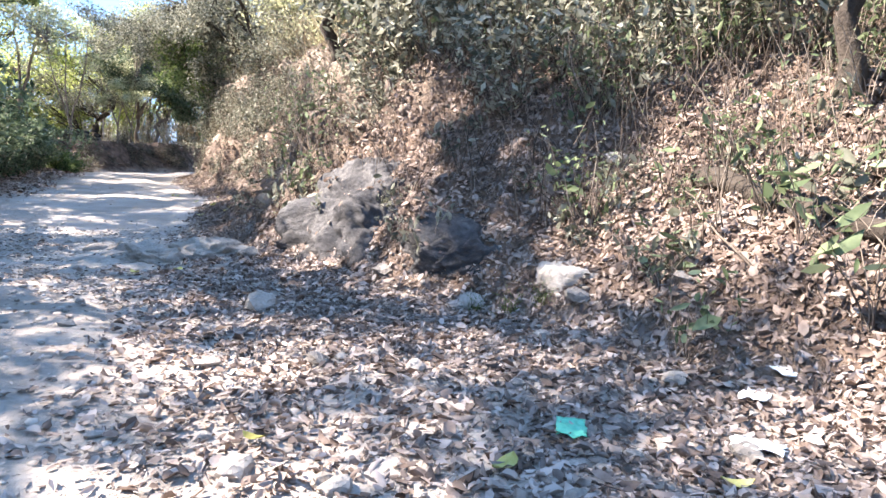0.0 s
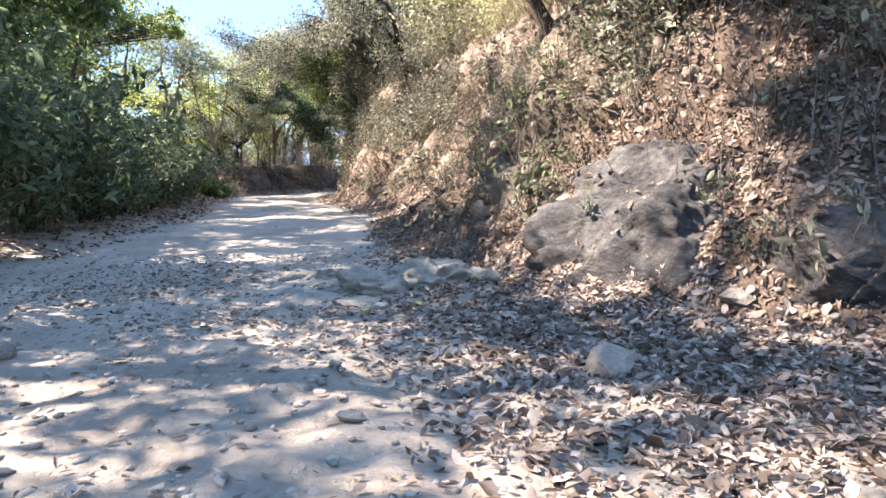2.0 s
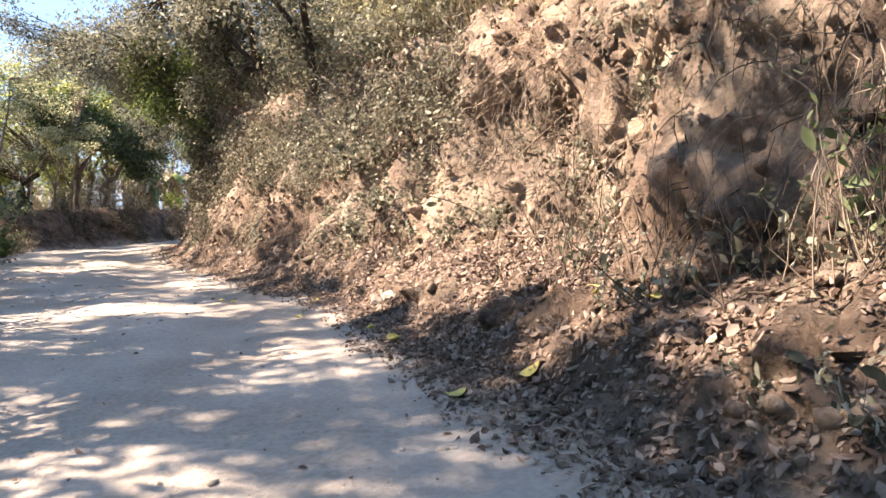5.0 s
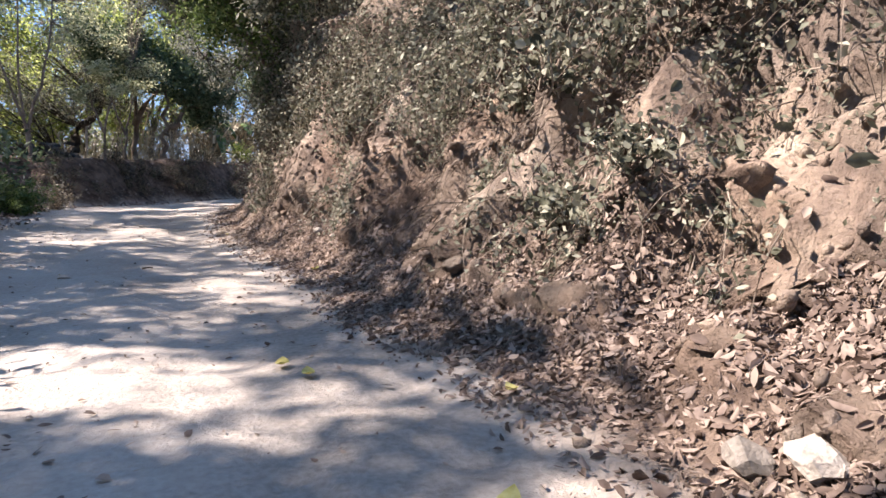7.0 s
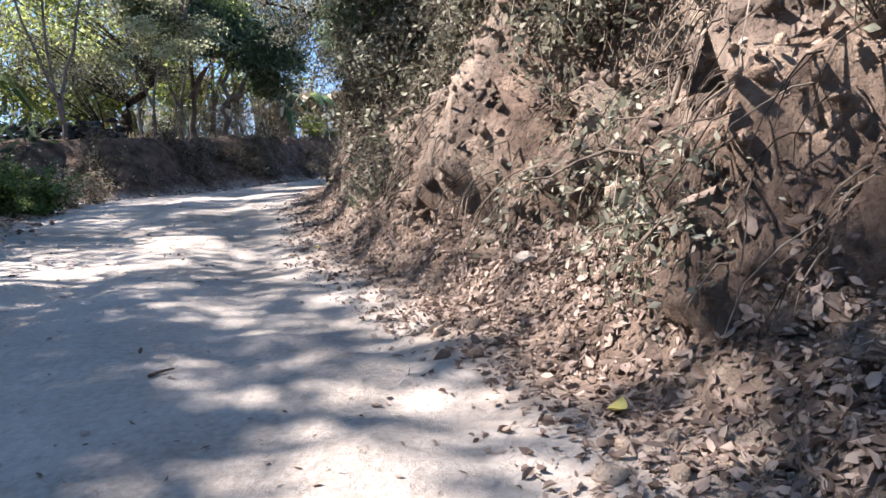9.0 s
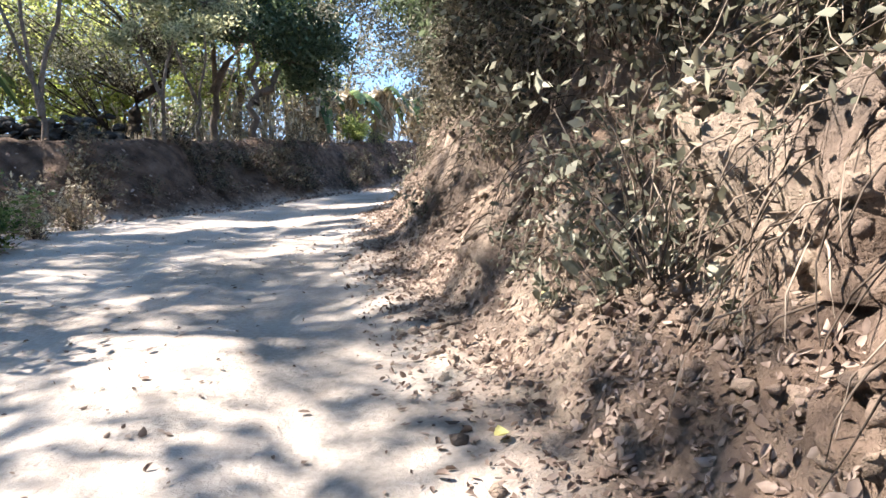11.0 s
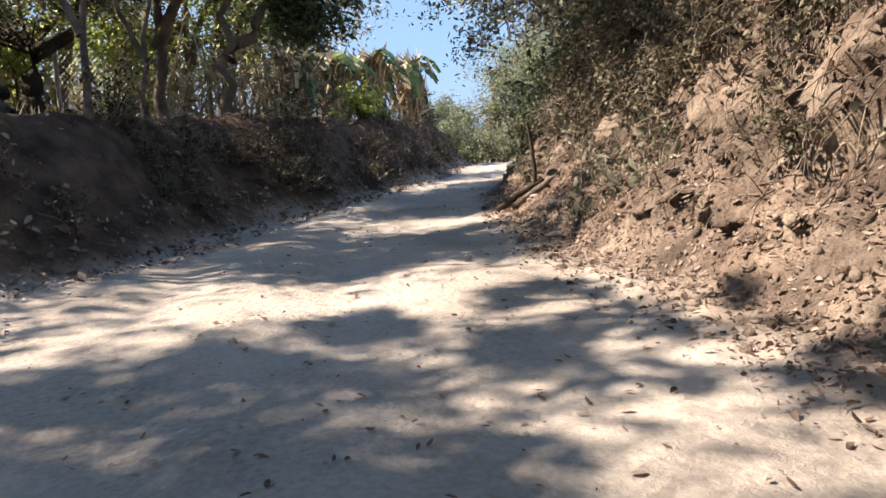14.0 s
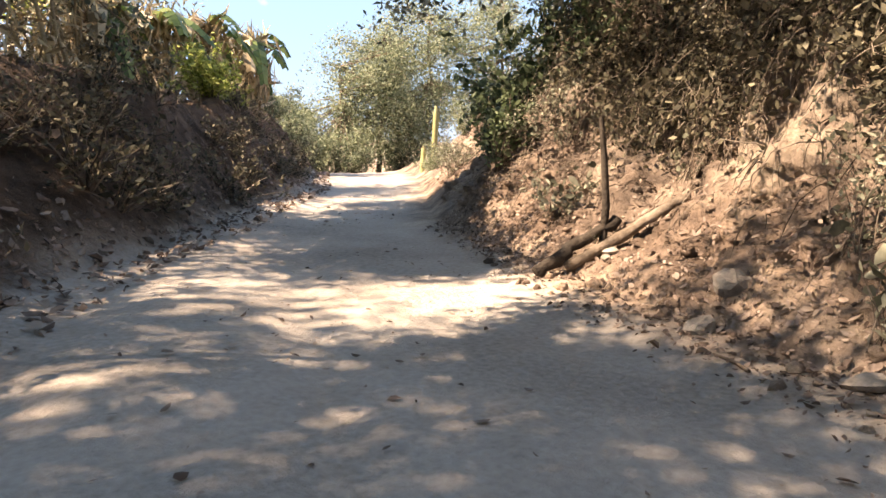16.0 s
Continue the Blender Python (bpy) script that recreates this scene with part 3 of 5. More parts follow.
def build_gravel():
    rs = np.random.RandomState(31)
    base = pebble_mesh(rs, "pebble", M_GRAVEL, sub=1, rough=0.3)
    bv = np.array([v.co[:] for v in base.vertices])
    bf = np.array([p.vertices[:] for p in base.polygons])
    p = scatter(rs, 15000, -7, 0.6, 1, 15, lambda x, y: (0.35 + 0.6 * (vnoise(x, y, 0.6, 41) > 0)) * (1 - 0.75 * smooth(9, 14, y)))
    n = len(p)
    size = 0.01 + 0.055 * rs.rand(n) ** 3.4
    a = rs.uniform(0, 6.28, n)
    c, s = np.cos(a)[:, None], np.sin(a)[:, None]
    st = rs.uniform(0.7, 1.5, (n, 1))
    x = (bv[None, :, 0] * c - bv[None, :, 1] * s * st) * size[:, None] + p[:, :1]
    y = (bv[None, :, 0] * s + bv[None, :, 1] * c * st) * size[:, None] + p[:, 1:2]
    z = bv[None, :, 2] * size[:, None] + p[:, 2:3]
    v = np.stack([x, y, z], -1).reshape(-1, 3)
    f = (bf[None] + (np.arange(n) * len(bv))[:, None, None]).reshape(-1, 3)
    bpy.data.meshes.remove(base)
    tagged(new("gravel", mesh_of("gravel", v, f, M_GRAVEL)), "small grey pebbles on the stony stretch of track", "gravel", kind="stuff")


build_gravel()


def build_clods():
    rs = np.random.RandomState(33)

    def heap(name, label, p, size, sub, rough):
        base = pebble_mesh(rs, "clod", M_GROUND, sub=sub, squash=0.85, rough=rough)
        bv = np.array([v.co[:] for v in base.vertices])
        bf = np.array([p.vertices[:] for p in base.polygons])
        n = len(p)
        rot = np.linalg.qr(rs.normal(size=(n, 3, 3)))[0]
        v = np.einsum("nij,vj->nvi", rot, bv) * size[:, None, None] * rs.uniform(0.65, 1.35, (n, 1, 3)) + p[:, None]
        f = (bf[None] + (np.arange(n) * len(bv))[:, None, None]).reshape(-1, 3)
        bpy.data.meshes.remove(base)
        me = mesh_of(name, v.reshape(-1, 3), f, M_GROUND, True)
        at = me.attributes.new("zone", "FLOAT", "POINT")
        at.data.foreach_set("value", np.ones(len(v) * len(bv), np.float32))
        tagged(new(name, me), label, "clods", kind="stuff")

    k = rs.choice(len(FACE["points"]), 14200, replace=False)
    p, nf = FACE["points"][k], FACE["normals"][k]
    q = scatter(rs, 1600, -0.5, 1.4, 12, 46, lambda x, y: 0.6 + 0 * x)
    small = np.concatenate([p[:11000], q])
    heap("earth_clods", "lumps of dry red-brown earth on the cut bank", small, 0.014 + 0.11 * rs.rand(len(small)) ** 2.4, 1, 0.5)
    large = 0.06 + 0.17 * rs.rand(3200) ** 2.6
    heap("earth_lumps", "large rounded lumps of dry earth standing out of the cut bank", p[11000:] - nf[11000:] * large[:, None] * 0.42, large, 2, 1.1)


build_clods()
# ---- plants: makers ----
def empty_thing(name, x, y, z, label, category, group=""):
    ob = new(name)
    ob.location = (x, y, z)
    ob.empty_display_size = 0.2
    return tagged(ob, label, category, group)


def make_bush(name, label, category, leaf_mat, stem_mat, radius, tall, n_stems, n_leaves, length, width, seed, group="", up=0.2, stem_r=0.009, low=0.05, oval=False):
    """A rounded, ragged shrub of many stems from one foot, with leaves strung along them."""
    rs = np.random.RandomState(seed)
    ob = empty_thing(name, 0, 0, 0, label, category, group)
    lines, rad = [], []
    for _ in range(n_stems):
        a, t = rs.uniform(0, 6.28), rs.uniform(0.1, 1.0)
        way = (math.cos(a) * t * radius, math.sin(a) * t * radius, tall * rs.uniform(0.45, 1.0))
        p0 = (rs.normal() * radius * 0.12, rs.normal() * radius * 0.12, -0.05)
        lines.append(wander(rs, p0, way, np.linalg.norm(way) * rs.uniform(0.8, 1.15), 5, 0.18, 0.03))
        rad.append(np.linspace(stem_r, stem_r * 0.35, 5) * rs.uniform(0.6, 1.4))
        for _ in range(2):
            q = lines[-1][rs.randint(2, 5)]
            lines.append(wander(rs, q, np.array(way) + rs.normal(size=3) * radius * 0.7, tall * rs.uniform(0.2, 0.45), 5, 0.24, 0.04))
            rad.append(np.linspace(stem_r * 0.5, stem_r * 0.2, 5))
    part("stemwork", mesh_of("stemwork", *tubes(lines, rad, 3), stem_mat), ob)
    if n_leaves:
        pts = np.concatenate([l[1:] for l in lines])
        pts = pts[pts[:, 2] > low * tall]
        c = pts[rs.randint(0, len(pts), n_leaves)] + rs.normal(size=(n_leaves, 3)) * radius * 0.085
        shape = dead_leaves(rs, c, length, width, unit(rs.normal(size=(n_leaves, 3)) + [-0.3, 0, 0.6]), 0.6) if oval else leaves(rs, c, length, width, up=up)
        part("foliage", mesh_of("foliage", *shape, leaf_mat), ob)
    return ob


def make_tree(name, label, base, trunk, blobs, leaf_mat, bark, r0, n_leaf, length, width, seed, clumps=9, droop=0.2, category="tree", group="", spread=0.27):
    """trunk: lists of points from the foot, each one stem; blobs: (x, y, z, radius) of the crown's masses, all in the world."""
    rs = np.random.RandomState(seed)
    bx, by = base
    bz = height(bx, by) - 0.08
    ob = empty_thing(name, bx, by, bz, label, category, group)
    o = np.array([bx, by, bz])
    meshes, tips = [], []
    for stem in trunk:
        p = np.array(stem, float) - o
        t = np.linspace(0, 1, 9)
        seg = np.linspace(0, 1, len(p))
        line = np.stack([np.interp(t, seg, p[:, i]) for i in range(3)], 1)
        line[1:-1] += rs.normal(size=(7, 3)) * r0 * 0.5
        meshes.append(tubes([line], [np.linspace(r0, r0 * 0.35, 9) * (1 + 0.35 * np.exp(-np.arange(9) * 1.6))], 9))
        tips.append(line)
    alln = np.concatenate([t[4:] for t in tips])
    cl, cr, centres = [], [], []
    for x, y, z, r in blobs:
        c = np.array([x, y, z]) - o
        start = alln[np.argmin(np.linalg.norm(alln - c, axis=1))]
        for _ in range(clumps):
            q = c + unit(rs.normal(size=3)) * r * rs.uniform(0.25, 0.95) * np.array([1, 1, 0.8])
            mid = start + (q - start) * 0.5 + rs.normal(size=3) * r * 0.15
            t = np.linspace(0, 1, 6)[:, None]
            cl.append((1 - t) ** 2 * start + 2 * t * (1 - t) * mid + t ** 2 * q)
            cr.append(np.linspace(min(r0 * 0.28, 0.03), min(r0 * 0.06, 0.007), 6))
            centres.append(np.concatenate([q + rs.normal(size=(n_leaf * 3 // 4, 3)) * r * spread * np.array([1, 1, 0.75]),
                                           cl[-1][rs.randint(2, 6, n_leaf // 4)] + rs.normal(size=(n_leaf // 4, 3)) * r * 0.12]))
    v, f = joined(meshes)
    part("trunk", mesh_of("trunk", v, f, bark, True), ob)
    part("branchwork", mesh_of("branchwork", *tubes(cl, cr, 4), bark, True), ob)
    part("crown", mesh_of("crown", *leaves(rs, np.concatenate(centres), length, width, up=0.15, droop=droop), leaf_mat), ob)
    return ob


def place(ob, spots, rs, tilt=6, sink=0.03):
    """The first spot takes the thing itself, the others copies of it. Spots: x, y, size."""
    for i, (x, y, s) in enumerate(spots):
        m = pose(x, y, height(x, y) - sink, rs.uniform(-tilt, tilt), rs.uniform(-tilt, tilt), rs.uniform(0, 360)) @ Matrix.Diagonal((s, s, s * rs.uniform(0.85, 1.15), 1))
        if i:
            copy_thing(ob, m)
    x, y, s = spots[0]
    ob.matrix_basis = pose(x, y, height(x, y) - sink, 0, 0, rs.uniform(0, 360)) @ Matrix.Diagonal((s, s, s, 1))


# ---- roadside trees and bushes on the far side of the track ----
def build_hedge():
    # mostly out of view; heights chosen so the crowns dapple track and bank
    for i, (x, y, h) in enumerate([(-6.6, 3.5, 11), (-6.4, 7.5, 13), (-6.2, 11.2, 13), (-5.9, 15.5, 12), (-6.7, 19.2, 13), (-7.0, 23, 13), (-6.9, 26.5, 12.5), (-7.0, 30, 12.5), (-7.1, 33.5, 12), (-7.6, 37, 13), (-8.6, 40.3, 13), (-10, 44, 12)]):
        rs = np.random.RandomState(100 + i)
        z = height(x, y)
        blobs = []
        for k in range(12):
            a = rs.uniform(0, 6.28)
            w = 2.0 if y < 20 else 1.5
            blobs.append((x + math.cos(a) * w * rs.uniform(0.3, 1), y + math.sin(a) * 2.8 * rs.uniform(0.2, 1), z + h * (0.25 + 0.064 * k), 1.45))
        if y < 20:
            blobs += [(x + 2.0, y - 1.2, z + 1.3, 1.1), (x + 2.2, y + 1.0, z + 1.5, 1.2), (x + 2.0, y, z + 2.8, 1.3), (x + 1.6, y + 2.2, z + 2.2, 1.2)]
        if i == 4:
            blobs += [(-2.9, 21.4, z + 4.6, 0.9), (-3.7, 21.0, z + 5.3, 1.1), (-4.5, 20.4, z + 5.6, 1.2)]
        # from here on: unseen clumps added along the sun's path to cast shade
        if i == 2:
            blobs += [(-4.2, 12.2, 12.0, 1.0), (-4.6, 13.6, 12.6, 0.9)]
        if i == 5:
            blobs += [(-5.6, 22.4, z + 10.0, 0.8)]
        if i in (9, 10):
            blobs += [(x + 0.4, y + 2.3, z + 11.5, 1.1), (x + 0.2, y + 0.6, z + 12.2, 1.1), (x + 0.6, y + 3.6, z + 11.7, 1.0)]
        if i == 9:
            blobs += [(-4.0, 38.4, z + 12.4, 0.9), (-4.2, 36.8, z + 12.2, 0.9), (-5.0, 40.3, z + 10.4, 1.0), (-4.4, 40.0, z + 9.7, 0.9), (-5.8, 41.0, z + 11.0, 1.0), (-4.2, 39.2, z + 10.6, 0.9)]
        if i == 10:
            blobs += [(-6.5, 41.2, z + 8.8, 0.8), (-5.2, 41.0, z + 8.6, 0.7), (-4.0, 41.4, z + 8.9, 0.8), (-4.6, 42.4, z + 8.9, 0.7), (-3.4, 42.2, z + 8.6, 0.7), (-6.0, 42.5, z + 9, 0.8), (-5.0, 43.3, z + 8.7, 0.5), (-3.6, 43.2, z + 8.6, 0.5)]
        make_tree("roadside_tree", "tall dense dark-green tree with narrow leaves beside the track", (x, y),
                  [[(x, y, z - 0.1), (x + 0.15, y, z + h * 0.4), (x, y + 0.3, z + h * 0.85)], [(x, y, z - 0.1), (x + 0.7, y - 0.4, z + h * 0.3), (x + 1.3, y - 0.3, z + h * 0.55)]],
                  blobs, M_DARK if i % 2 else M_GREEN, M_BARK, 0.16, 58 if i == 9 else 68 if i in (8, 10) else 175 if i in (4, 7) else 105 if i == 1 else 135, 0.22, 0.075, 200 + i, clumps=6, droop=0.5, group="roadside trees", spread=0.21)
    rs = np.random.RandomState(7)
    b = make_bush("roadside_bush", "dense dark leafy bush at the edge of the track", "bush", M_DARK, M_TWIG, 1.1, 1.7, 40, 5200, 0.115, 0.042, 71, "roadside bushes", up=0.15)
    spots = [(-4.6, 9.5, 1.2), (-4.1, 12.2, 1.3), (-3.7, 14.6, 1.3), (-3.4, 16.8, 1.25), (-3.0, 18.8, 1.0), (-2.9, 21, 1.1), (-2.7, 23.2, 1.0), (-2.8, 25.6, 1.1),
             (-2.7, 28, 1.0), (-2.7, 30.5, 1.1), (-2.6, 33, 0.95), (-2.7, 35.2, 0.95), (-4.2, 20, 1.7), (-4.3, 24, 1.7), (-4.4, 29, 1.7), (-4.4, 33, 1.6), (-5.2, 37.4, 1.5), (-5.2, 5.5, 1.4)]
    place(b, spots, rs)
    g = make_bush("green_bush", "low bright-green bush at the corner of the track", "bush", M_GREEN, M_TWIG, 0.65, 0.75, 45, 4200, 0.085, 0.04, 72, "corner bushes", up=0.3)
    place(g, [(-1.55, 37.7, 1.0), (-2.3, 38.2, 1.05), (-2.0, 36.6, 0.9), (-3.3, 38.4, 1.2)], rs)
    d = make_bush("withered_shrub", "withered pale-leaved shrub at the corner of the track", "shrub", M_STRAW, M_TWIG, 0.6, 0.75, 40, 800, 0.075, 0.035, 73, "withered shrubs", up=0.2)
    place(d, [(-0.95, 40.9, 1.0), (-1.7, 40.5, 1.1), (-1.2, 39.4, 0.75), (-2.7, 40.6, 1.1), (-3.6, 40.4, 1.0)], rs)


build_hedge()


# ---- far bank: trees, stalks, fence, bananas ----
def build_far_bank():
    def z(x, y):
        return height(x, y)
    x, y = -1.5, 51.5
    b = z(x, y)
    make_tree("leaning_tree", "dark leaning tree with a low spreading crown on the bank", (x, y),
              [[(x, y, b - 0.1), (x + 0.25, y, b + 0.35), (x + 1.0, y, b + 1.5), (x + 1.6, y + 0.2, b + 2.6)], [(x, y, b - 0.1), (x - 0.25, y - 0.1, b + 0.4), (x - 0.3, y - 0.15, b + 0.5)]],
              [(x - 2.6, y - 0.4, b + 2.5, 1.3), (x - 1.3, y - 1.2, b + 2.3, 1.3), (x + 0.2, y - 1.4, b + 2.5, 1.2), (x + 1.6, y - 1.0, b + 2.6, 1.3), (x + 2.6, y, b + 2.9, 1.2),
               (x - 1.8, y, b + 3.6, 1.5), (x + 0.2, y, b + 3.8, 1.6), (x + 2, y, b + 4, 1.5), (x - 0.6, y, b + 5, 1.5), (x + 1.2, y, b + 4.8, 1.3), (x - 2.6, y - 0.8, b + 4.2, 1.3), (x - 1.6, y - 1.2, b + 4.6, 1.3), (x + 0.8, y - 1.2, b + 4.7, 1.3)],
              M_OLIVE, M_BARK, 0.28, 210, 0.095, 0.038, 301, clumps=8, droop=0.3)
    x, y = -1.9, 43.7
    b = z(x, y)
    make_tree("forked_tree", "slender grey many-stemmed tree with thin feathery leaves", (x, y),
              [[(x, y, b - 0.1), (x, y, b + 1.0), (x - 0.5, y, b + 2.4), (x - 1.0, y + 0.2, b + 5)], [(x, y, b + 0.6), (x + 0.15, y, b + 1.6), (x + 0.7, y + 0.1, b + 3.2), (x + 0.9, y, b + 5.2)],
               [(x, y, b + 0.5), (x - 0.15, y, b + 1.5), (x - 0.1, y + 0.1, b + 5.4)]],
              [(x - 1.4, y + 1.0, b + 4.6, 1.2), (x + 1.2, y + 1.2, b + 4.3, 1.2), (x, y + 1.5, b + 5.6, 1.3), (x - 2.2, y + 1.7, b + 5.6, 1.3), (x + 2.2, y + 1.6, b + 5.4, 1.2), (x + 0.4, y + 2.0, b + 6.3, 1.2), (x - 1, y + 2.1, b + 6.6, 1.2),
               (x - 2.6, y + 2.0, b + 6.4, 1.4), (x - 1.2, y + 2.4, b + 6.2, 1.4), (x - 3.2, y + 2.5, b + 7.0, 1.5), (x - 1.4, y + 2.6, b + 7.2, 1.3)],
              M_PALE, M_BARK2, 0.062, 90, 0.14, 0.05, 302, clumps=9)
    for i, (x, y, h, s, m) in enumerate([(0.3, 44.9, 3.4, 0.5, M_PALE), (1.0, 47.6, 4.6, 0.8, M_PALE)]):
        b = z(x, y)
        make_tree("bank_sapling", "thin crooked young tree growing out of the bank", (x, y),
                  [[(x, y, b - 0.1), (x + 0.05, y, b + 1.2), (x + 0.35, y, b + 2.4), (x + 0.3, y, b + h * 0.8)], [(x + 0.04, y, b + 1.0), (x - 0.3, y, b + 1.9), (x - 0.5, y, b + 3.2)]],
                  # the clumps near z 9 are added unseen above it, to shade the cut bank
                  [(x + 0.4, y, b + h * 0.75, s), (x - 0.7, y, b + h * 0.7, s), (x + 1.2, y + 0.4, b + h * 0.8, s), (x, y - 0.5, b + h * 0.95, s)] + ([] if i == 0 else [(1.8, 47.7, 9.0, 0.9), (1.4, 47.0, 8.4, 0.8), (2.6, 48.4, 9.4, 0.9)]), m, M_BARK2, 0.05, 110, 0.10, 0.04, 310 + i, clumps=7, group="bank saplings")
    x, y = 2.5, 49.4
    b = z(x, y)
    make_tree("mango_tree", "dark broad-leaved tree hanging over the bank", (x, y),
              [[(x, y, b - 0.1), (x + 0.1, y, b + 1.5), (x + 0.3, y, b + 3.5)], [(x + 0.1, y, b + 1.2), (x + 0.9, y + 0.3, b + 2.2), (x + 2.0, y + 0.8, b + 3.4)]],
              [(x + 1.7, y + 0.6, b + 2.0, 0.9), (x + 2.4, y + 0.9, b + 2.6, 1.0), (x + 1.4, y + 0.2, b + 3.0, 1.1), (x + 0.4, y, b + 3.9, 1.4), (x - 1.2, y - 0.2, b + 3.6, 1.2), (x + 2.0, y + 0.5, b + 3.9, 1.3), (0.5, 49.5, 6.2, 1.1), (-0.3, 48.6, 6.6, 1.0), (1.2, 50.2, 6.8, 1.1), (0.2, 48.0, 5.9, 0.9), (2.0, 51.4, 6.6, 1.1), (3.0, 52.3, 6.3, 1.0)],
              M_DARK, M_BARK2, 0.13, 230, 0.17, 0.06, 320, clumps=10, droop=0.5)
    x, y = 1.4, 51.2
    b = z(x, y)
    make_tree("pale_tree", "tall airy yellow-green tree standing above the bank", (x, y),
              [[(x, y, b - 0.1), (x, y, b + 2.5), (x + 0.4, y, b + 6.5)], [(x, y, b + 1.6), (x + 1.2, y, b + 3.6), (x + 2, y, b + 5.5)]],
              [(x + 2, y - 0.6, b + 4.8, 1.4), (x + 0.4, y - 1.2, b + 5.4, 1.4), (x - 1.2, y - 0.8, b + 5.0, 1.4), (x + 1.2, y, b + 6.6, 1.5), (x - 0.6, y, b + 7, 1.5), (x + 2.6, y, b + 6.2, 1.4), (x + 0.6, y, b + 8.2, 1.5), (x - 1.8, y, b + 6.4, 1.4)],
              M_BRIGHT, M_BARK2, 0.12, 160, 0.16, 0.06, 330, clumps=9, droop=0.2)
    # the bright ones get their sunlit look from the leaf colour
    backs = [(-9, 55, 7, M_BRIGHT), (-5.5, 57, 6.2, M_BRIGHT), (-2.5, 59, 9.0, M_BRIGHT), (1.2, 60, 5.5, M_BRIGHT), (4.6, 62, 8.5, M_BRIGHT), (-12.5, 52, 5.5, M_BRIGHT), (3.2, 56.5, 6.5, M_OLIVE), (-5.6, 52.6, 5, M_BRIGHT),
             # (-7.6, 47.6) and (-4.8, 48.4) are added: raised crowns that shade road and bank
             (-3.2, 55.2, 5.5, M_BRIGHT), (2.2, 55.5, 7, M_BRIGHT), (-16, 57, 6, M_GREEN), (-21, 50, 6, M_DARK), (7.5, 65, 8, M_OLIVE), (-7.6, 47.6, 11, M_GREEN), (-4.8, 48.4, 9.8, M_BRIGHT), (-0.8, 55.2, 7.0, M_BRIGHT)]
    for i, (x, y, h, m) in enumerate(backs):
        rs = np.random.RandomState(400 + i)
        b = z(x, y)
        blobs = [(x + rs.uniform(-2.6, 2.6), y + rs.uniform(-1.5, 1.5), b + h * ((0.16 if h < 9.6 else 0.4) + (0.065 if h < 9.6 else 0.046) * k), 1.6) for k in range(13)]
        make_tree("background_tree", {"painted_sun_leaf": "yellow-green tree behind the bank, sunlight in its leaf colour", "green_leaf": "leafy green tree behind the bank",
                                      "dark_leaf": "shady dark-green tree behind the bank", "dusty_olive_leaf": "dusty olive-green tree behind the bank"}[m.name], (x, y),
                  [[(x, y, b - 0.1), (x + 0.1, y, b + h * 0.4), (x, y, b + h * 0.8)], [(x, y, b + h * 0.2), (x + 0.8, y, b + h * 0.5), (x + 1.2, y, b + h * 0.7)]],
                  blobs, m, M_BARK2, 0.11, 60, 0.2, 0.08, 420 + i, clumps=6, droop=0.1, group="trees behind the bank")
    # dry standing stalks in the field
    rs = np.random.RandomState(51)
    n = 190
    x, y = rs.uniform(-3, 9.5, n), rs.uniform(53.5, 61, n)
    keep = bank_side(x, y) > 3.6
    x, y = x[keep], y[keep]
    b = land(x, y)[0]
    lines, rad = [], []
    for i in range(len(x)):
        h = rs.uniform(0.9, 3.2)
        lines.append(wander(rs, (x[i], y[i], b[i] - 0.05), (rs.normal() * 0.22, rs.normal() * 0.2, 1), h, 5, 0.08))
        rad.append(np.linspace(0.05, 0.02, 5) * rs.uniform(0.5, 1.2))
    v1 = tubes(lines, rad, 5)
    tagged(new("dry_stalks", mesh_of("dry_stalks", *v1, M_STRAW)), "pale dry standing stalks in the field above the bank", "stalks", kind="stuff")
    p = np.concatenate(lines)
    c = p[rs.randint(0, len(p), 6500)] + rs.normal(size=(6500, 3)) * 0.2
    tagged(new("dry_stalk_leaves", mesh_of("dry_stalk_leaves", *leaves(rs, c, 0.34, 0.05, up=0.1, droop=0.8), M_STRAW)), "hanging straw-coloured leaves of the dry stalks", "stalks", kind="stuff")
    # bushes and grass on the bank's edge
    s = make_bush("bank_shrub", "yellow-green shrub on the bank edge, sunlight in its leaf colour", "shrub", M_BRIGHT, M_TWIG, 0.6, 0.85, 40, 3000, 0.09, 0.035, 81, "bank shrubs", up=0.2)
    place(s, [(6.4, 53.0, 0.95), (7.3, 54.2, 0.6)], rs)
    w = make_bush("dry_undergrowth", "dry grey-brown undergrowth on the earth bank", "shrub", M_WITHER, M_TWIG, 0.5, 0.55, 26, 380, 0.062, 0.03, 82, "dry undergrowth", up=0.2)
    spots = []
    for _ in range(640):
        x, y = rs.uniform(-8, 12), rs.uniform(41.5, 60)
        d = float(bank_side(np.array([x]), np.array([y]))[0])
        if 0.2 < d < 1.35:
            spots.append((x, y, rs.uniform(0.6, 1.2)))
    place(w, spots, rs)


build_far_bank()


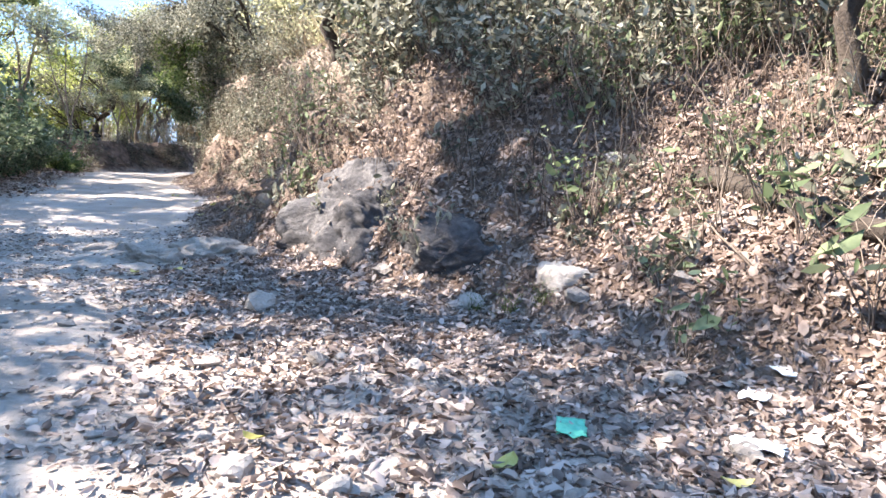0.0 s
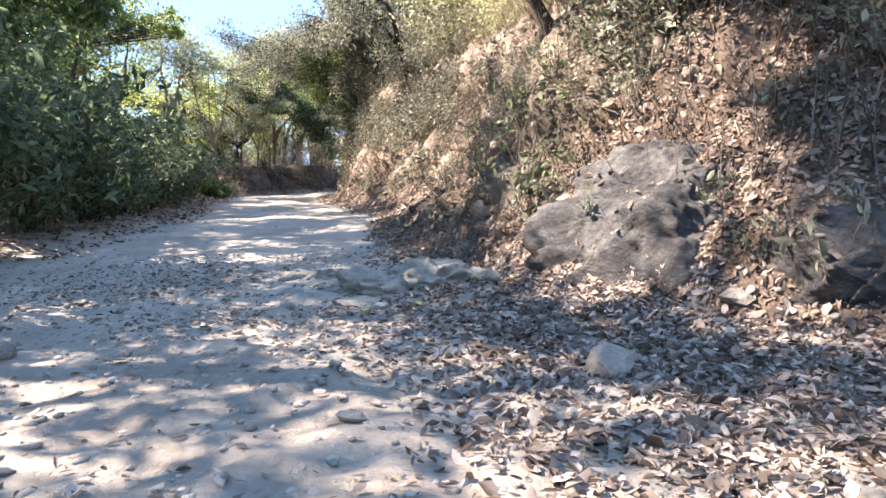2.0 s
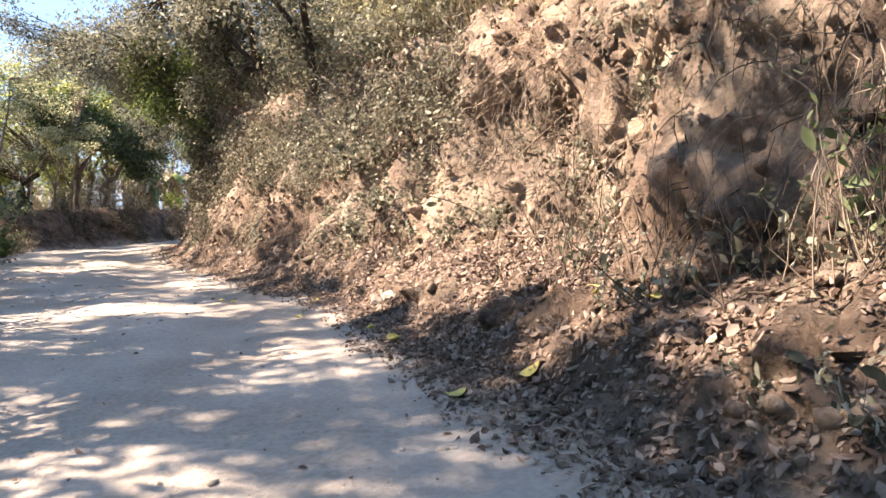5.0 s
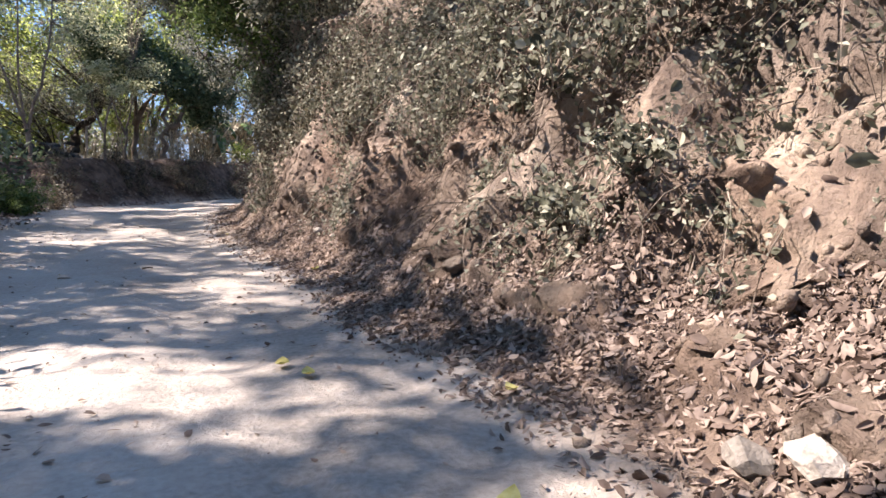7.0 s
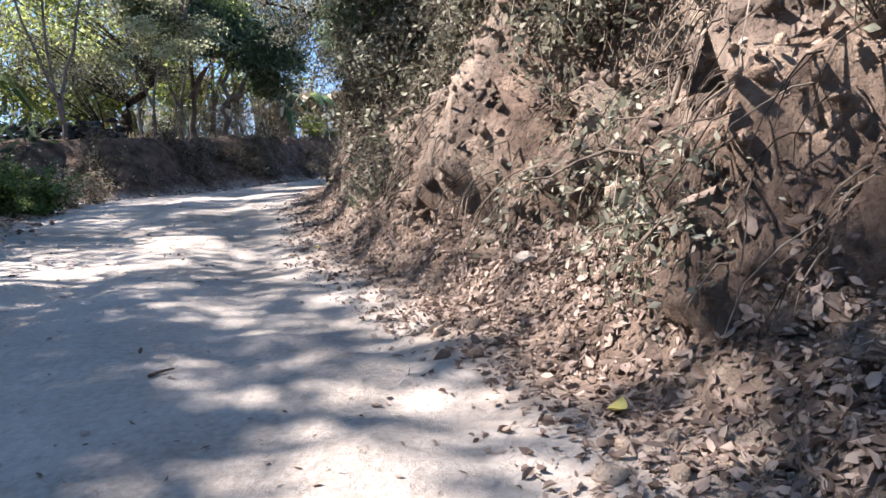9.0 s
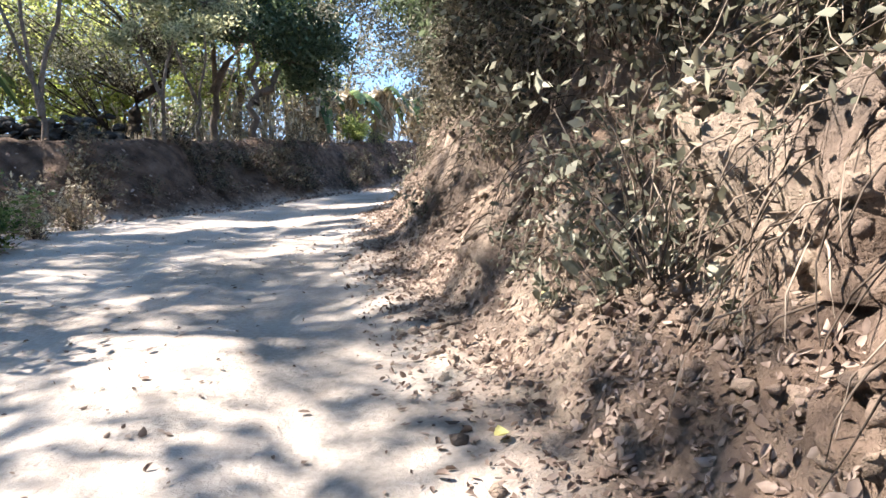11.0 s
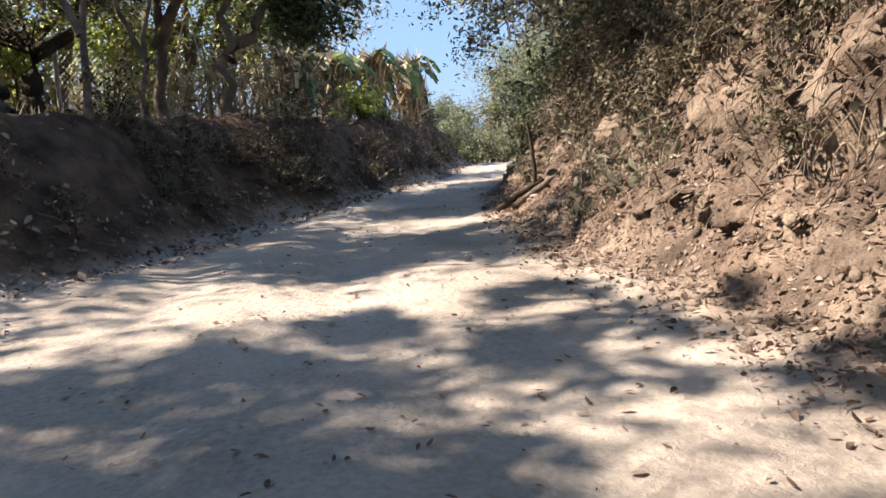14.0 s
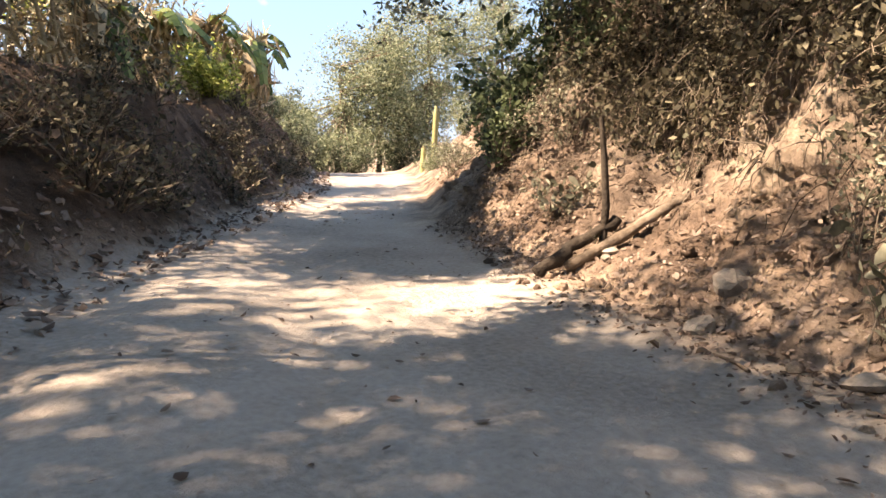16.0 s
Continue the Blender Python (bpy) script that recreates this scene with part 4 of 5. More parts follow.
def build_field_grass():
    rs = np.random.RandomState(57)
    n = 52000
    x, y = rs.uniform(-34, 34, n), rs.uniform(-10, 74, n)
    d = x - along(R_EDGE, y)
    b = bank_side(x, y)
    left = (x < along(L_EDGE, y) - 1.4) & (y < 40)
    k = (left | ((d > reach(y) + 0.3) & (y < 62)) | ((b > 2.6) & (y < 70))) & (vnoise(x, y, 0.5, 58) > -0.45)
    x, y = x[k], y[k]
    p = np.stack([x, y, land(x, y)[0] + 0.12], 1)
    tagged(new("field_grass", mesh_of("field_grass", *leaves(rs, p, 0.42, 0.03, droop=-2.2), M_STRAW)), "dry pale grass on the ground beside the track", "grass", kind="stuff")


build_field_grass()


def build_bananas():
    rs = np.random.RandomState(61)
    for i, (x, y, h) in enumerate([(7.2, 58.8, 2.9), (9.0, 60.2, 3.2), (11.0, 61.6, 3.2), (5.6, 57.6, 2.6), (-5.4, 50.2, 3.2)]):
        b = height(x, y)
        ob = empty_thing("banana_plant", x, y, b - 0.05, "tall banana plant with drooping torn leaves and a dry skirt", "banana plant", "banana plants")
        stem = wander(rs, (0, 0, 0), (0.05, 0, 1), h * 0.75, 6, 0.03)
        part("stem", mesh_of("stem", *tubes([stem], [np.linspace(0.13, 0.08, 6)], 9), M_STRAW, True), ob)
        for k in range(9):
            a = k * 2.4 + rs.uniform(-0.3, 0.3)
            ln, w = rs.uniform(1.6, 2.3), rs.uniform(0.22, 0.3)
            t = np.linspace(0, 1, 12)
            lift, bend = rs.uniform(0.5, 1.1), rs.uniform(1.3, 2.4)
            rr = ln * (t * 0.8)
            zz = h * 0.72 + ln * (lift * t - bend * 0.62 * t ** 2)
            mid = np.stack([np.cos(a) * rr, np.sin(a) * rr, zz], 1)
            side = np.array([-math.sin(a), math.cos(a), 0])
            verts, faces = [], []
            for j in range(11):                       # torn into strips
                for sg in (-1, 1):
                    w0 = w * math.sin(math.pi * min(1, 0.12 + t[j] * 0.86)) ** 0.6
                    sag = np.array([0, 0, -0.5 * w0 * rs.uniform(0.2, 1.3)])
                    o = len(verts)
                    verts += [mid[j], mid[j + 1] * 0.97 + mid[j] * 0.03, mid[j + 1] + side * sg * w0 * 0.93 + sag, mid[j] + side * sg * w0 + sag]
                    faces.append([o, o + 1, o + 2, o + 3])
            part("leaf", mesh_of("leaf", verts, faces, M_STRAW if k % 3 == 1 else M_BANANA), ob, "dry straw-coloured leaf" if k % 3 == 1 else "")
        if x < 0:
            continue
        c = np.stack([rs.normal(size=420) * 0.3, rs.normal(size=420) * 0.3, rs.uniform(0.3, h * 0.8, 420)], 1)
        part("dry_skirt", mesh_of("dry_skirt", *leaves(rs, c, 0.9, 0.1, droop=1.6), M_STRAW), ob, "hanging dry brown leaves")


build_bananas()


def build_fence():
    posts = [(-0.6, 51.9), (1.4, 53.6), (3.4, 55.3), (5.4, 57.0)]
    ob = empty_thing("wire_fence", posts[0][0], posts[0][1], height(*posts[0]), "wire-mesh fence on pale posts above the bank", "fence")
    o = np.array(ob.location)
    for x, y in posts:
        b = height(x, y)
        line = np.array([[x, y, b - 0.2], [x, y, b + 0.8], [x + 0.02, y, b + 1.75]]) - o
        part("post", mesh_of("post", *tubes([line], [[0.05, 0.048, 0.045]], 8), M_POST, True), ob)
    for (x0, y0), (x1, y1) in zip(posts, posts[1:]):
        b0, b1 = height(x0, y0), height(x1, y1)
        lines = []
        n = 22
        for k in range(-12, n):
            for sg in (1, -1):
                u0, u1 = (k / n, (k + 12) / n) if sg > 0 else ((k + 12) / n, k / n)
                v0, v1 = 0.05, 1.6
                lo, hi = max(0.0, min(u0, u1)), min(1.0, max(u0, u1))
                if hi <= lo:
                    continue
                f = lambda u: v0 + (v1 - v0) * (u - u0) / (u1 - u0)
                lines.append([[x0 + (x1 - x0) * u, y0 + (y1 - y0) * u, b0 + (b1 - b0) * u + f(u)] for u in (lo, hi)])
        for v in (0.06, 1.6):
            lines.append([[x0, y0, b0 + v], [x1, y1, b1 + v]])
        part("mesh_panel", mesh_of("mesh_panel", *tubes(np.array(lines) - o, np.full((len(lines), 2), 0.0035), 3), M_WIRE), ob, "diamond wire mesh")


build_fence()


def box(x0, y0, z0, x1, y1, z1):
    v = [(x, y, z) for z in (z0, z1) for x, y in ((x0, y0), (x1, y0), (x1, y1), (x0, y1))]
    return np.array(v, float), np.array([[3, 2, 1, 0], [4, 5, 6, 7], [0, 1, 5, 4], [1, 2, 6, 5], [2, 3, 7, 6], [3, 0, 4, 7]])


def build_hut():
    x, y = -9.6, 54.5
    b = height(x, y) - 0.1
    ob = empty_thing("field_hut", x, y, b, "small hut with a dark low-pitched roof in the field", "hut")
    part("wall", mesh_of("wall", *joined([box(-2.2, -1.5, 0, 2.2, -1.38, 1.5), box(-2.2, 1.38, 0, 2.2, 1.5, 1.5), box(-2.2, -1.38, 0, -2.08, 1.38, 1.5), box(2.08, -1.38, 0, 2.2, 1.38, 1.5)]), M_POST), ob)
    for sg, nm in ((-1, "roof_slope"), (1, "roof_slope")):
        v = np.array([(-2.7, sg * 2.0, 1.35), (2.9, sg * 2.0, 1.35), (2.9, 0, 2.0), (-2.7, 0, 2.0)])
        v = np.concatenate([v, v + [0, 0, 0.08]])
        part(nm, mesh_of(nm, v, [[3, 2, 1, 0], [4, 5, 6, 7], [0, 1, 5, 4], [1, 2, 6, 5], [2, 3, 7, 6], [3, 0, 4, 7]], M_ROOF), ob)


build_hut()


# ---- crest of the track ----
def build_crest():
    # all but the olive one carry the haze in their leaf colour
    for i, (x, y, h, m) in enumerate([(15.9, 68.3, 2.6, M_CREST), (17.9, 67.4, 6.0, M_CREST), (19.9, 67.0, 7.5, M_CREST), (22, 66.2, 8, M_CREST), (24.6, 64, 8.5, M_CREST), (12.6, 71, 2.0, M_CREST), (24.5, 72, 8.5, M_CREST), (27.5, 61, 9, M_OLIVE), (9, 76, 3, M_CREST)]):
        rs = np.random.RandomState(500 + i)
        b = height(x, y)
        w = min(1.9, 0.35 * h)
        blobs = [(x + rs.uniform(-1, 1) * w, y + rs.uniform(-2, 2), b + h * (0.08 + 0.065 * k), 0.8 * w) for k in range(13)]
        make_tree("distant_tree", "light green tree beyond the crest of the track", (x, y), [[(x, y, b - 0.1), (x + 0.2, y, b + h * 0.45), (x, y, b + h * 0.8)]],
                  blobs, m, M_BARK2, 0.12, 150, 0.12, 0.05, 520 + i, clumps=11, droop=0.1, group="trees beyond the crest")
    rs = np.random.RandomState(9)
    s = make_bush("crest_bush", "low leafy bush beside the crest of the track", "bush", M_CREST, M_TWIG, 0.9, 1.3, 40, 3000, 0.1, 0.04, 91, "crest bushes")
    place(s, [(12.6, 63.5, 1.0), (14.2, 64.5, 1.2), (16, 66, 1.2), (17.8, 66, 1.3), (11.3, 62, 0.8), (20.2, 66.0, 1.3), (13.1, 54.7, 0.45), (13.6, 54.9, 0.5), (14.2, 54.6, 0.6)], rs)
    for x, y, h in [(13.98, 55.7, 1.75), (13.76, 55.9, 0.85)]:
        b = height(x, y)
        ob = empty_thing("yellow_post", x, y, b - 0.1, "upright yellow-green stem like a post on the bank", "post", "yellow posts")
        rs2 = np.random.RandomState(int(h * 10))
        ang = np.linspace(0, 2 * math.pi, 14, endpoint=False)
        lv = np.linspace(0, h, 9)
        prof = np.array([0.085, 0.08, 0.078, 0.076, 0.075, 0.075, 0.075, 0.07, 0.03])
        v = np.array([[math.cos(a) * p * (1 + 0.12 * (-1) ** k) + 0.02 * math.sin(l), math.sin(a) * p * (1 + 0.12 * (-1) ** k), l] for l, p in zip(lv, prof) for k, a in enumerate(ang)])
        f = [[r * 14 + k, r * 14 + (k + 1) % 14, r * 14 + 14 + (k + 1) % 14, r * 14 + 14 + k] for r in range(8) for k in range(14)]
        part("ribbed_stem", mesh_of("ribbed_stem", v, f, M_CACTUS, True), ob)


build_crest()


# ---- near bank: trees, shrubs, roots ----
def build_near_bank():
    rs = np.random.RandomState(17)
    x, y = 3.86, 12.9
    b = height(x, y)
    make_tree("slope_tree", "dark thin tree leaning out of the slope", (x, y),
              [[(x, y, b - 0.1), (x - 0.1, y, b + 0.5), (x - 0.25, y - 0.2, b + 1.3), (x - 0.6, y - 0.6, b + 2.4), (x - 1.1, y - 0.9, b + 4)]],
              [(x - 0.2, y - 0.3, b + 1.3, 0.5), (x - 0.6, y - 0.4, b + 2.4, 0.8), (x - 1.0, y, b + 3.6, 1.2), (x + 0.4, y - 0.6, b + 3.4, 1.2), (x - 2.0, y - 1.2, b + 4.4, 1.3), (x + 0.6, y + 1, b + 3.2, 1.2)],
              M_OLIVE, M_BARK, 0.13, 100, 0.11, 0.035, 601, clumps=7, droop=0.6)
    x, y = 5.7, 5.6
    b = height(x, y)
    make_tree("slope_tree", "dark-trunked tree standing on the leafy slope", (x, y),
              [[(x, y, b - 0.1), (x - 0.05, y, b + 0.6), (x + 0.05, y, b + 1.4), (x, y, b + 4.2)], [(x, y, b + 0.7), (x - 0.7, y + 0.2, b + 1.0), (x - 1.5, y + 0.4, b + 1.3)]],
              [(x, y, b + 4.2, 1.5), (x - 1.4, y, b + 3.6, 1.2), (x + 1, y + 1, b + 4, 1.4)], M_OLIVE, M_BARK, 0.09, 90, 0.11, 0.04, 602, clumps=7)
    for i, (x, y, s, ox) in enumerate([(4.7, 33.2, 1.0, -1.0), (5.0, 29.0, 0.9, -0.5), (9.2, 46.6, 1.1, -1.4), (6.6, 39.0, 1.0, -0.6), (5.8, 22.5, 0.9, 0.2), (5.6, 36.0, 1.0, -0.7), (5.6, 18.5, 0.9, 0.3), (6.0, 25.8, 1.1, 0), (6.6, 31.5, 1.3, -0.3), (5.6, 14.8, 0.9, 0.3), (7.4, 21, 1.3, 0), (7.6, 28.5, 1.4, 0), (7.6, 42.5, 1.1, -0.6), (6.8, 35, 1.3, 0), (8.2, 16, 1.3, 0)]):
        b = height(x, y)
        r2 = np.random.RandomState(640 + i)
        blobs = [(x + ox + r2.uniform(-1.4, 1.2) * s, y + r2.uniform(-1.8, 1.8) * s, b + r2.uniform(0.6, 3.4) * s, 1.0 * s) for _ in range(9)]
        make_tree("feathery_tree", "dusty small-leaved tree, lit pale in its colour, on the bank top" if y < 23 else "grey-green feathery small-leaved tree on top of the bank", (x, y),
                  [[(x, y, b - 0.1), (x + ox * 0.3, y, b + 1.0 * s), (x + ox, y + 0.3, b + 2.6 * s)], [(x, y, b + 0.3), (x + ox * 1.2, y - 0.8, b + 1.4 * s), (x + ox * 1.8, y - 1.6, b + 2.0 * s)]],
                  blobs, M_PALE if y < 23 else M_OLIVE if i % 3 else M_GREEN, M_BARK2, 0.075, 70 if y < 23 else 130, 0.11, 0.042, 660 + i, clumps=12, droop=0.2, group="feathery trees", spread=0.24)
    x, y = 5.0, 34.2
    b = height(x, y)
    make_tree("overhanging_tree", "open feathery tree leaning from the bank over the track", (x, y),
              [[(x, y, b - 0.1), (x - 0.6, y, b + 1.2), (x - 1.8, y - 0.3, b + 2.4), (x - 3.6, y + 0.1, b + 3.4)], [(x - 0.5, y, b + 1.0), (x - 1.4, y - 1.4, b + 2.2), (x - 2.6, y - 2.4, b + 2.8)]],
              # clumps from (3.4, 36.4) on are added out of view to shade the bank
              [(3.2, 33, 5.0, 1.0), (1.8, 33.6, 5.6, 1.1), (0.5, 34.4, 6.1, 1.1), (2.2, 31.6, 5.4, 1.0), (3.8, 34.2, 4.9, 1.1), (1.2, 32.4, 6.2, 1.0), (-0.4, 34.6, 6.6, 0.9), (3.2, 35, 5.9, 1.1), (0.2, 33.0, 5.4, 0.8), (3.4, 36.4, 5.2, 0.8), (2.8, 37.2, 5.5, 0.8), (2.2, 36.2, 6.0, 0.9), (1.6, 35.4, 5.4, 0.9), (2.3, 35.0, 5.0, 0.8), (1.2, 36.4, 5.9, 0.9), (2.6, 34.4, 4.9, 0.7)],
              M_OLIVE, M_BARK, 0.09, 190, 0.095, 0.034, 690, clumps=10, droop=0.2, spread=0.26)
    x, y = 7.0, 41.0
    b = height(x, y)
    make_tree("overhanging_tree", "feathery tree reaching out from the high bank over the track", (x, y),
              [[(x, y, b - 0.1), (x - 0.5, y + 0.4, b + 0.7), (x - 1.8, y + 1.2, b + 0.9), (3.6, 42.1, 4.9)], [(x - 0.4, y + 0.3, b + 0.6), (x - 1.2, y - 0.4, b + 1.6), (4.6, 40.1, 5.4)]],
              # the last four clumps are added overhead, unseen, to darken the upper bank
              [(5.4, 42.5, 3.7, 0.7), (4.6, 42.8, 4.1, 0.8), (3.9, 42.2, 4.7, 0.8), (5.0, 41.4, 4.7, 0.9), (6.0, 42.0, 4.3, 0.8), (3.2, 41.8, 5.3, 0.8), (4.4, 40.2, 5.5, 0.9), (5.4, 39.8, 4.9, 0.8), (4.0, 44.4, 5.2, 0.9), (4.8, 44.0, 4.8, 0.8), (3.4, 44.6, 5.7, 0.9), (5.2, 44.8, 5.2, 0.8)],
              M_OLIVE, M_BARK, 0.08, 120, 0.09, 0.032, 691, clumps=8, droop=0.3, spread=0.25)
    # added trees with crowns above the view, to keep the upper bank shaded
    for k, (x, y) in enumerate([(4.8, 28.6), (4.9, 31.4), (4.9, 25.2)]):
        b = height(x, y)
        r2 = np.random.RandomState(780 + k)
        make_tree("overhanging_tree", "added feathery tree leaning out to shade the cut bank", (x, y),
                  [[(x, y, b - 0.1), (x - 0.2, y, b + 1.2), (x - 1.0, y + 0.3, b + 2.2), (x - 2.2, y + 0.6, b + 2.9)], [(x - 0.2, y, b + 1.0), (x - 0.8, y - 1.2, b + 2.2), (x - 1.6, y - 1.8, b + 2.7)]],
                  [(x - 1.5 + r2.uniform(-1.1, 1.0), y + r2.uniform(-1.9, 2.2), b + r2.uniform(1.9, 3.2), 0.85) for _ in range(9)],
                  M_OLIVE, M_BARK, 0.085, 110, 0.1, 0.036, 790 + k, clumps=8, droop=0.2, spread=0.26)
    for i, (x, y) in enumerate([(5.5, 34.6), (5.8, 36.2), (6.0, 37.8), (6.5, 39.4), (7.6, 42.0), (8.4, 44.2)]):
        b = height(x, y)
        r2 = np.random.RandomState(700 + i)
        make_tree("crest_tree", "dark drooping tree on the edge of the high bank", (x, y),
                  [[(x, y, b - 0.1), (x - 0.4, y, b + 1.0), (x - 0.8, y, b + 2.4)]],
                  [(x - 0.8 + r2.uniform(-0.6, 0.6), y + r2.uniform(-1.1, 1.1), b + r2.uniform(-0.7, 2.4), 0.75) for _ in range(10)],
                  M_DARK if i != 1 else M_OLIVE, M_BARK, 0.08, 95, 0.12, 0.045, 710 + i, clumps=7, droop=0.7, group="crest trees")
    # twiggy shrubs over the cut
    b1 = make_bush("dry_shrub", "dense dry grey-brown twiggy shrub on the bank", "shrub", M_OLIVE, M_TWIG, 0.85, 1.25, 24, 850, 0.075, 0.038, 75, "dry bank shrubs", up=0.1)
    spots = []
    for _ in range(95):
        y = rs.uniform(13, 45)
        run = float(reach(y))
        d = run + rs.uniform(-0.5, 3.0)
        spots.append((float(along(R_EDGE, y)) + d * 1.05, y, rs.uniform(0.7, 1.3)))
    spots += [(3.75, 29.2, 0.8), (3.6, 30.4, 0.85), (3.9, 31.4, 0.8), (3.5, 28.0, 0.55), (4.3, 30.0, 1.0), (3.2, 16.0, 0.4)]
    for _ in range(85):
        y = rs.uniform(14, 42)
        lo, hi = float(along(DEEP, y)) + 0.35, float(reach(y)) + 0.2
        d = hi - (hi - lo) * rs.rand() ** (1.0 if 23 < y < 32 else 2.2)
        spots.append((float(along(R_EDGE, y)) + d, y, rs.uniform(0.55, 1.0)))
    spots = [(x, y, k) for x, y, k in spots if not (22.5 < y < 29.5 and x < float(along(R_EDGE, y) + reach(y)) - 0.3) and not 13.5 < y < 20 and not (y < 27 and x > float(along(R_EDGE, y) + reach(y)) + 0.1)]
    for q in FACE["points"][::3000]:
        spots.append((q[0] + 0.12, q[1], rs.uniform(0.3, 0.65)))
    for q in FACE["points"][(FACE["points"][:, 1] > 36) & (FACE["points"][:, 2] > 1.4)][::840]:
        spots.append((q[0] + 0.15, q[1], rs.uniform(0.4, 0.8)))
    place(b1, spots, rs, tilt=25)
    # backlight through the brush is given by its pale leaf colour
    brush = make_bush("pale_brush", "open pale brush of thin dry stems on the bank top", "shrub", M_PALE, M_STRAW, 0.8, 1.7, 26, 420, 0.06, 0.028, 89, "pale brush", up=0.1, stem_r=0.008)
    place(brush, [(float(along(R_EDGE, y) + reach(y)) + 0.15 + 2.6 * rs.rand() ** 1.5, y, rs.uniform(0.7, 1.15)) for y in rs.uniform(14, 29, 75)], rs, tilt=16)
    b4 = make_bush("withered_shrub", "withered brown shrub, coloured as in shade, hanging on the high bank", "shrub", M_WITHER, M_TWIG, 0.6, 0.8, 22, 1000, 0.062, 0.034, 86, "hanging shrubs", up=0.0)
    up_ = FACE["points"][(FACE["points"][:, 1] > 31.5) & (FACE["points"][:, 2] > 1.15)]
    place(b4, [(q[0] + 0.12, q[1], rs.uniform(0.45, 0.9)) for q in up_[::max(1, len(up_) // 70)]] + [(4.9, 36.2, 1.0), (5.0, 36.0, 1.0), (4.7, 35.2, 0.9), (4.75, 35.0, 1.0), (4.8, 35.7, 0.9), (4.4, 34.7, 0.8), (4.9, 34.4, 1.0), (5.0, 33.6, 1.0), (8.2, 45.0, 1.1), (8.0, 44.2, 1.1), (7.35, 43.3, 1.1), (7.0, 42.7, 1.0),
               (6.7, 42.2, 1.0), (7.8, 44.3, 0.9), (7.2, 43.3, 0.8), (6.75, 42.6, 0.8), (6.4, 42.1, 0.7), (7.8, 44.8, 0.9), (7.1, 43.6, 0.6), (6.9, 41.8, 1.1), (6.6, 41.2, 1.0), (6.3, 40.6, 1.0)], rs, tilt=35)
    b5 = make_bush("slope_bush", "dark leafy bush on the shoulder of the bank", "bush", M_DARK, M_TWIG, 0.6, 1.1, 26, 900, 0.1, 0.05, 87, "slope bushes", up=0.1)
    place(b5, [(7.5, 46.5, 0.8), (8.3, 47.4, 0.8), (9.2, 48.0, 1.1), (8.2, 46.6, 1.0), (9.6, 48.8, 1.2), (8.9, 47.0, 1.2), (7.8, 45.4, 0.8)], rs, tilt=12)
    b2 = make_bush("thicket_shrub", "thin-stemmed green-grey shrub in the thicket on the slope", "shrub", M_OLIVE, M_TWIG, 0.7, 1.7, 17, 950, 0.105, 0.043, 76, "thicket shrubs", up=0.1)
    spots = []
    for _ in range(170):
        y = rs.uniform(-2, 17)
        d = rs.uniform(1.5, 6.5)
        x = float(along(R_EDGE, y)) + d
        if min(math.hypot(x - 5.2, y - 5.2), math.hypot(x - 3.8, y - 12.0)) > 1.1 and (y < 11.5 or d > 3.4):
            spots.append((x, y, rs.uniform(0.7, 1.2)))
    for _ in range(40):
        y = rs.uniform(14, 44)
        spots.append((float(along(R_EDGE, y)) + float(reach(y)) + rs.uniform(0.6, 5), y, rs.uniform(0.8, 1.4)))
    place(b2, spots, rs, tilt=10)
    vine = make_bush("leafy_creeper", "creeper with pale round dusty leaves on the bank", "creeper", M_OLIVE, M_TWIG, 0.5, 0.5, 22, 420, 0.055, 0.042, 85, "leafy creepers", oval=True)
    place(vine, [(3.95, 21.3, 0.9), (4.2, 21.9, 1.0), (4.05, 20.7, 0.8), (4.35, 22.6, 0.9), (4.0, 22.3, 0.7), (4.2, 17.9, 0.7)], rs, tilt=25)
    b3 = make_bush("weed", "small dry weed with sparse leaves among dead leaves", "weed", M_OLIVE, M_TWIG, 0.22, 0.45, 8, 90, 0.05, 0.022, 77, "weeds", stem_r=0.004, oval=True)
    spots = []
    for _ in range(150):
        y = rs.uniform(0, 46)
        d = rs.uniform(0.2, 2.2)
        spots.append((float(along(R_EDGE, y)) + d, y, rs.uniform(0.5, 1.3)))
    place(b3, spots, rs, tilt=15)
    under = make_bush("undergrowth", "low thin dusty undergrowth among dead leaves on the slope", "shrub", M_SEED, M_TWIG, 0.42, 0.75, 18, 200, 0.046, 0.02, 88, "undergrowth", stem_r=0.006, oval=True)
    spots = []
    while len(spots) < 150:
        y, d = rs.uniform(2.5, 14), rs.uniform(0.55, 4.6)
        x = float(along(R_EDGE, y)) + d
        if math.hypot(x - 3.2, y - 9.3) > 1.2 and math.hypot(x - 3.5, y - 7.5) > 0.75 and rs.rand() < 0.35 + 0.25 * d:
            spots.append((x, y, rs.uniform(0.55, 1.25)))
    place(under, spots, rs, tilt=14)
    # single plants near the track's start
    p = make_bush("leafy_seedling", "green seedling with broad drooping leaves among dead leaves", "plant", M_SEED, M_TWIG, 0.18, 0.7, 9, 42, 0.095, 0.032, 78, "seedlings", stem_r=0.005, low=0.3, oval=True)
    place(p, [(3.72, 5.1, 1.0), (4.0, 5.6, 0.9), (4.3, 4.4, 1.2), (4.45, 4.9, 1.0), (4.9, 4.6, 1.3)], rs, tilt=8)
    g = make_bush("grass_tuft", "small green grass tuft between stones", "grass", M_GREEN, M_GREEN, 0.14, 0.22, 50, 0, 0.1, 0.02, 79, "grass tufts", stem_r=0.004)
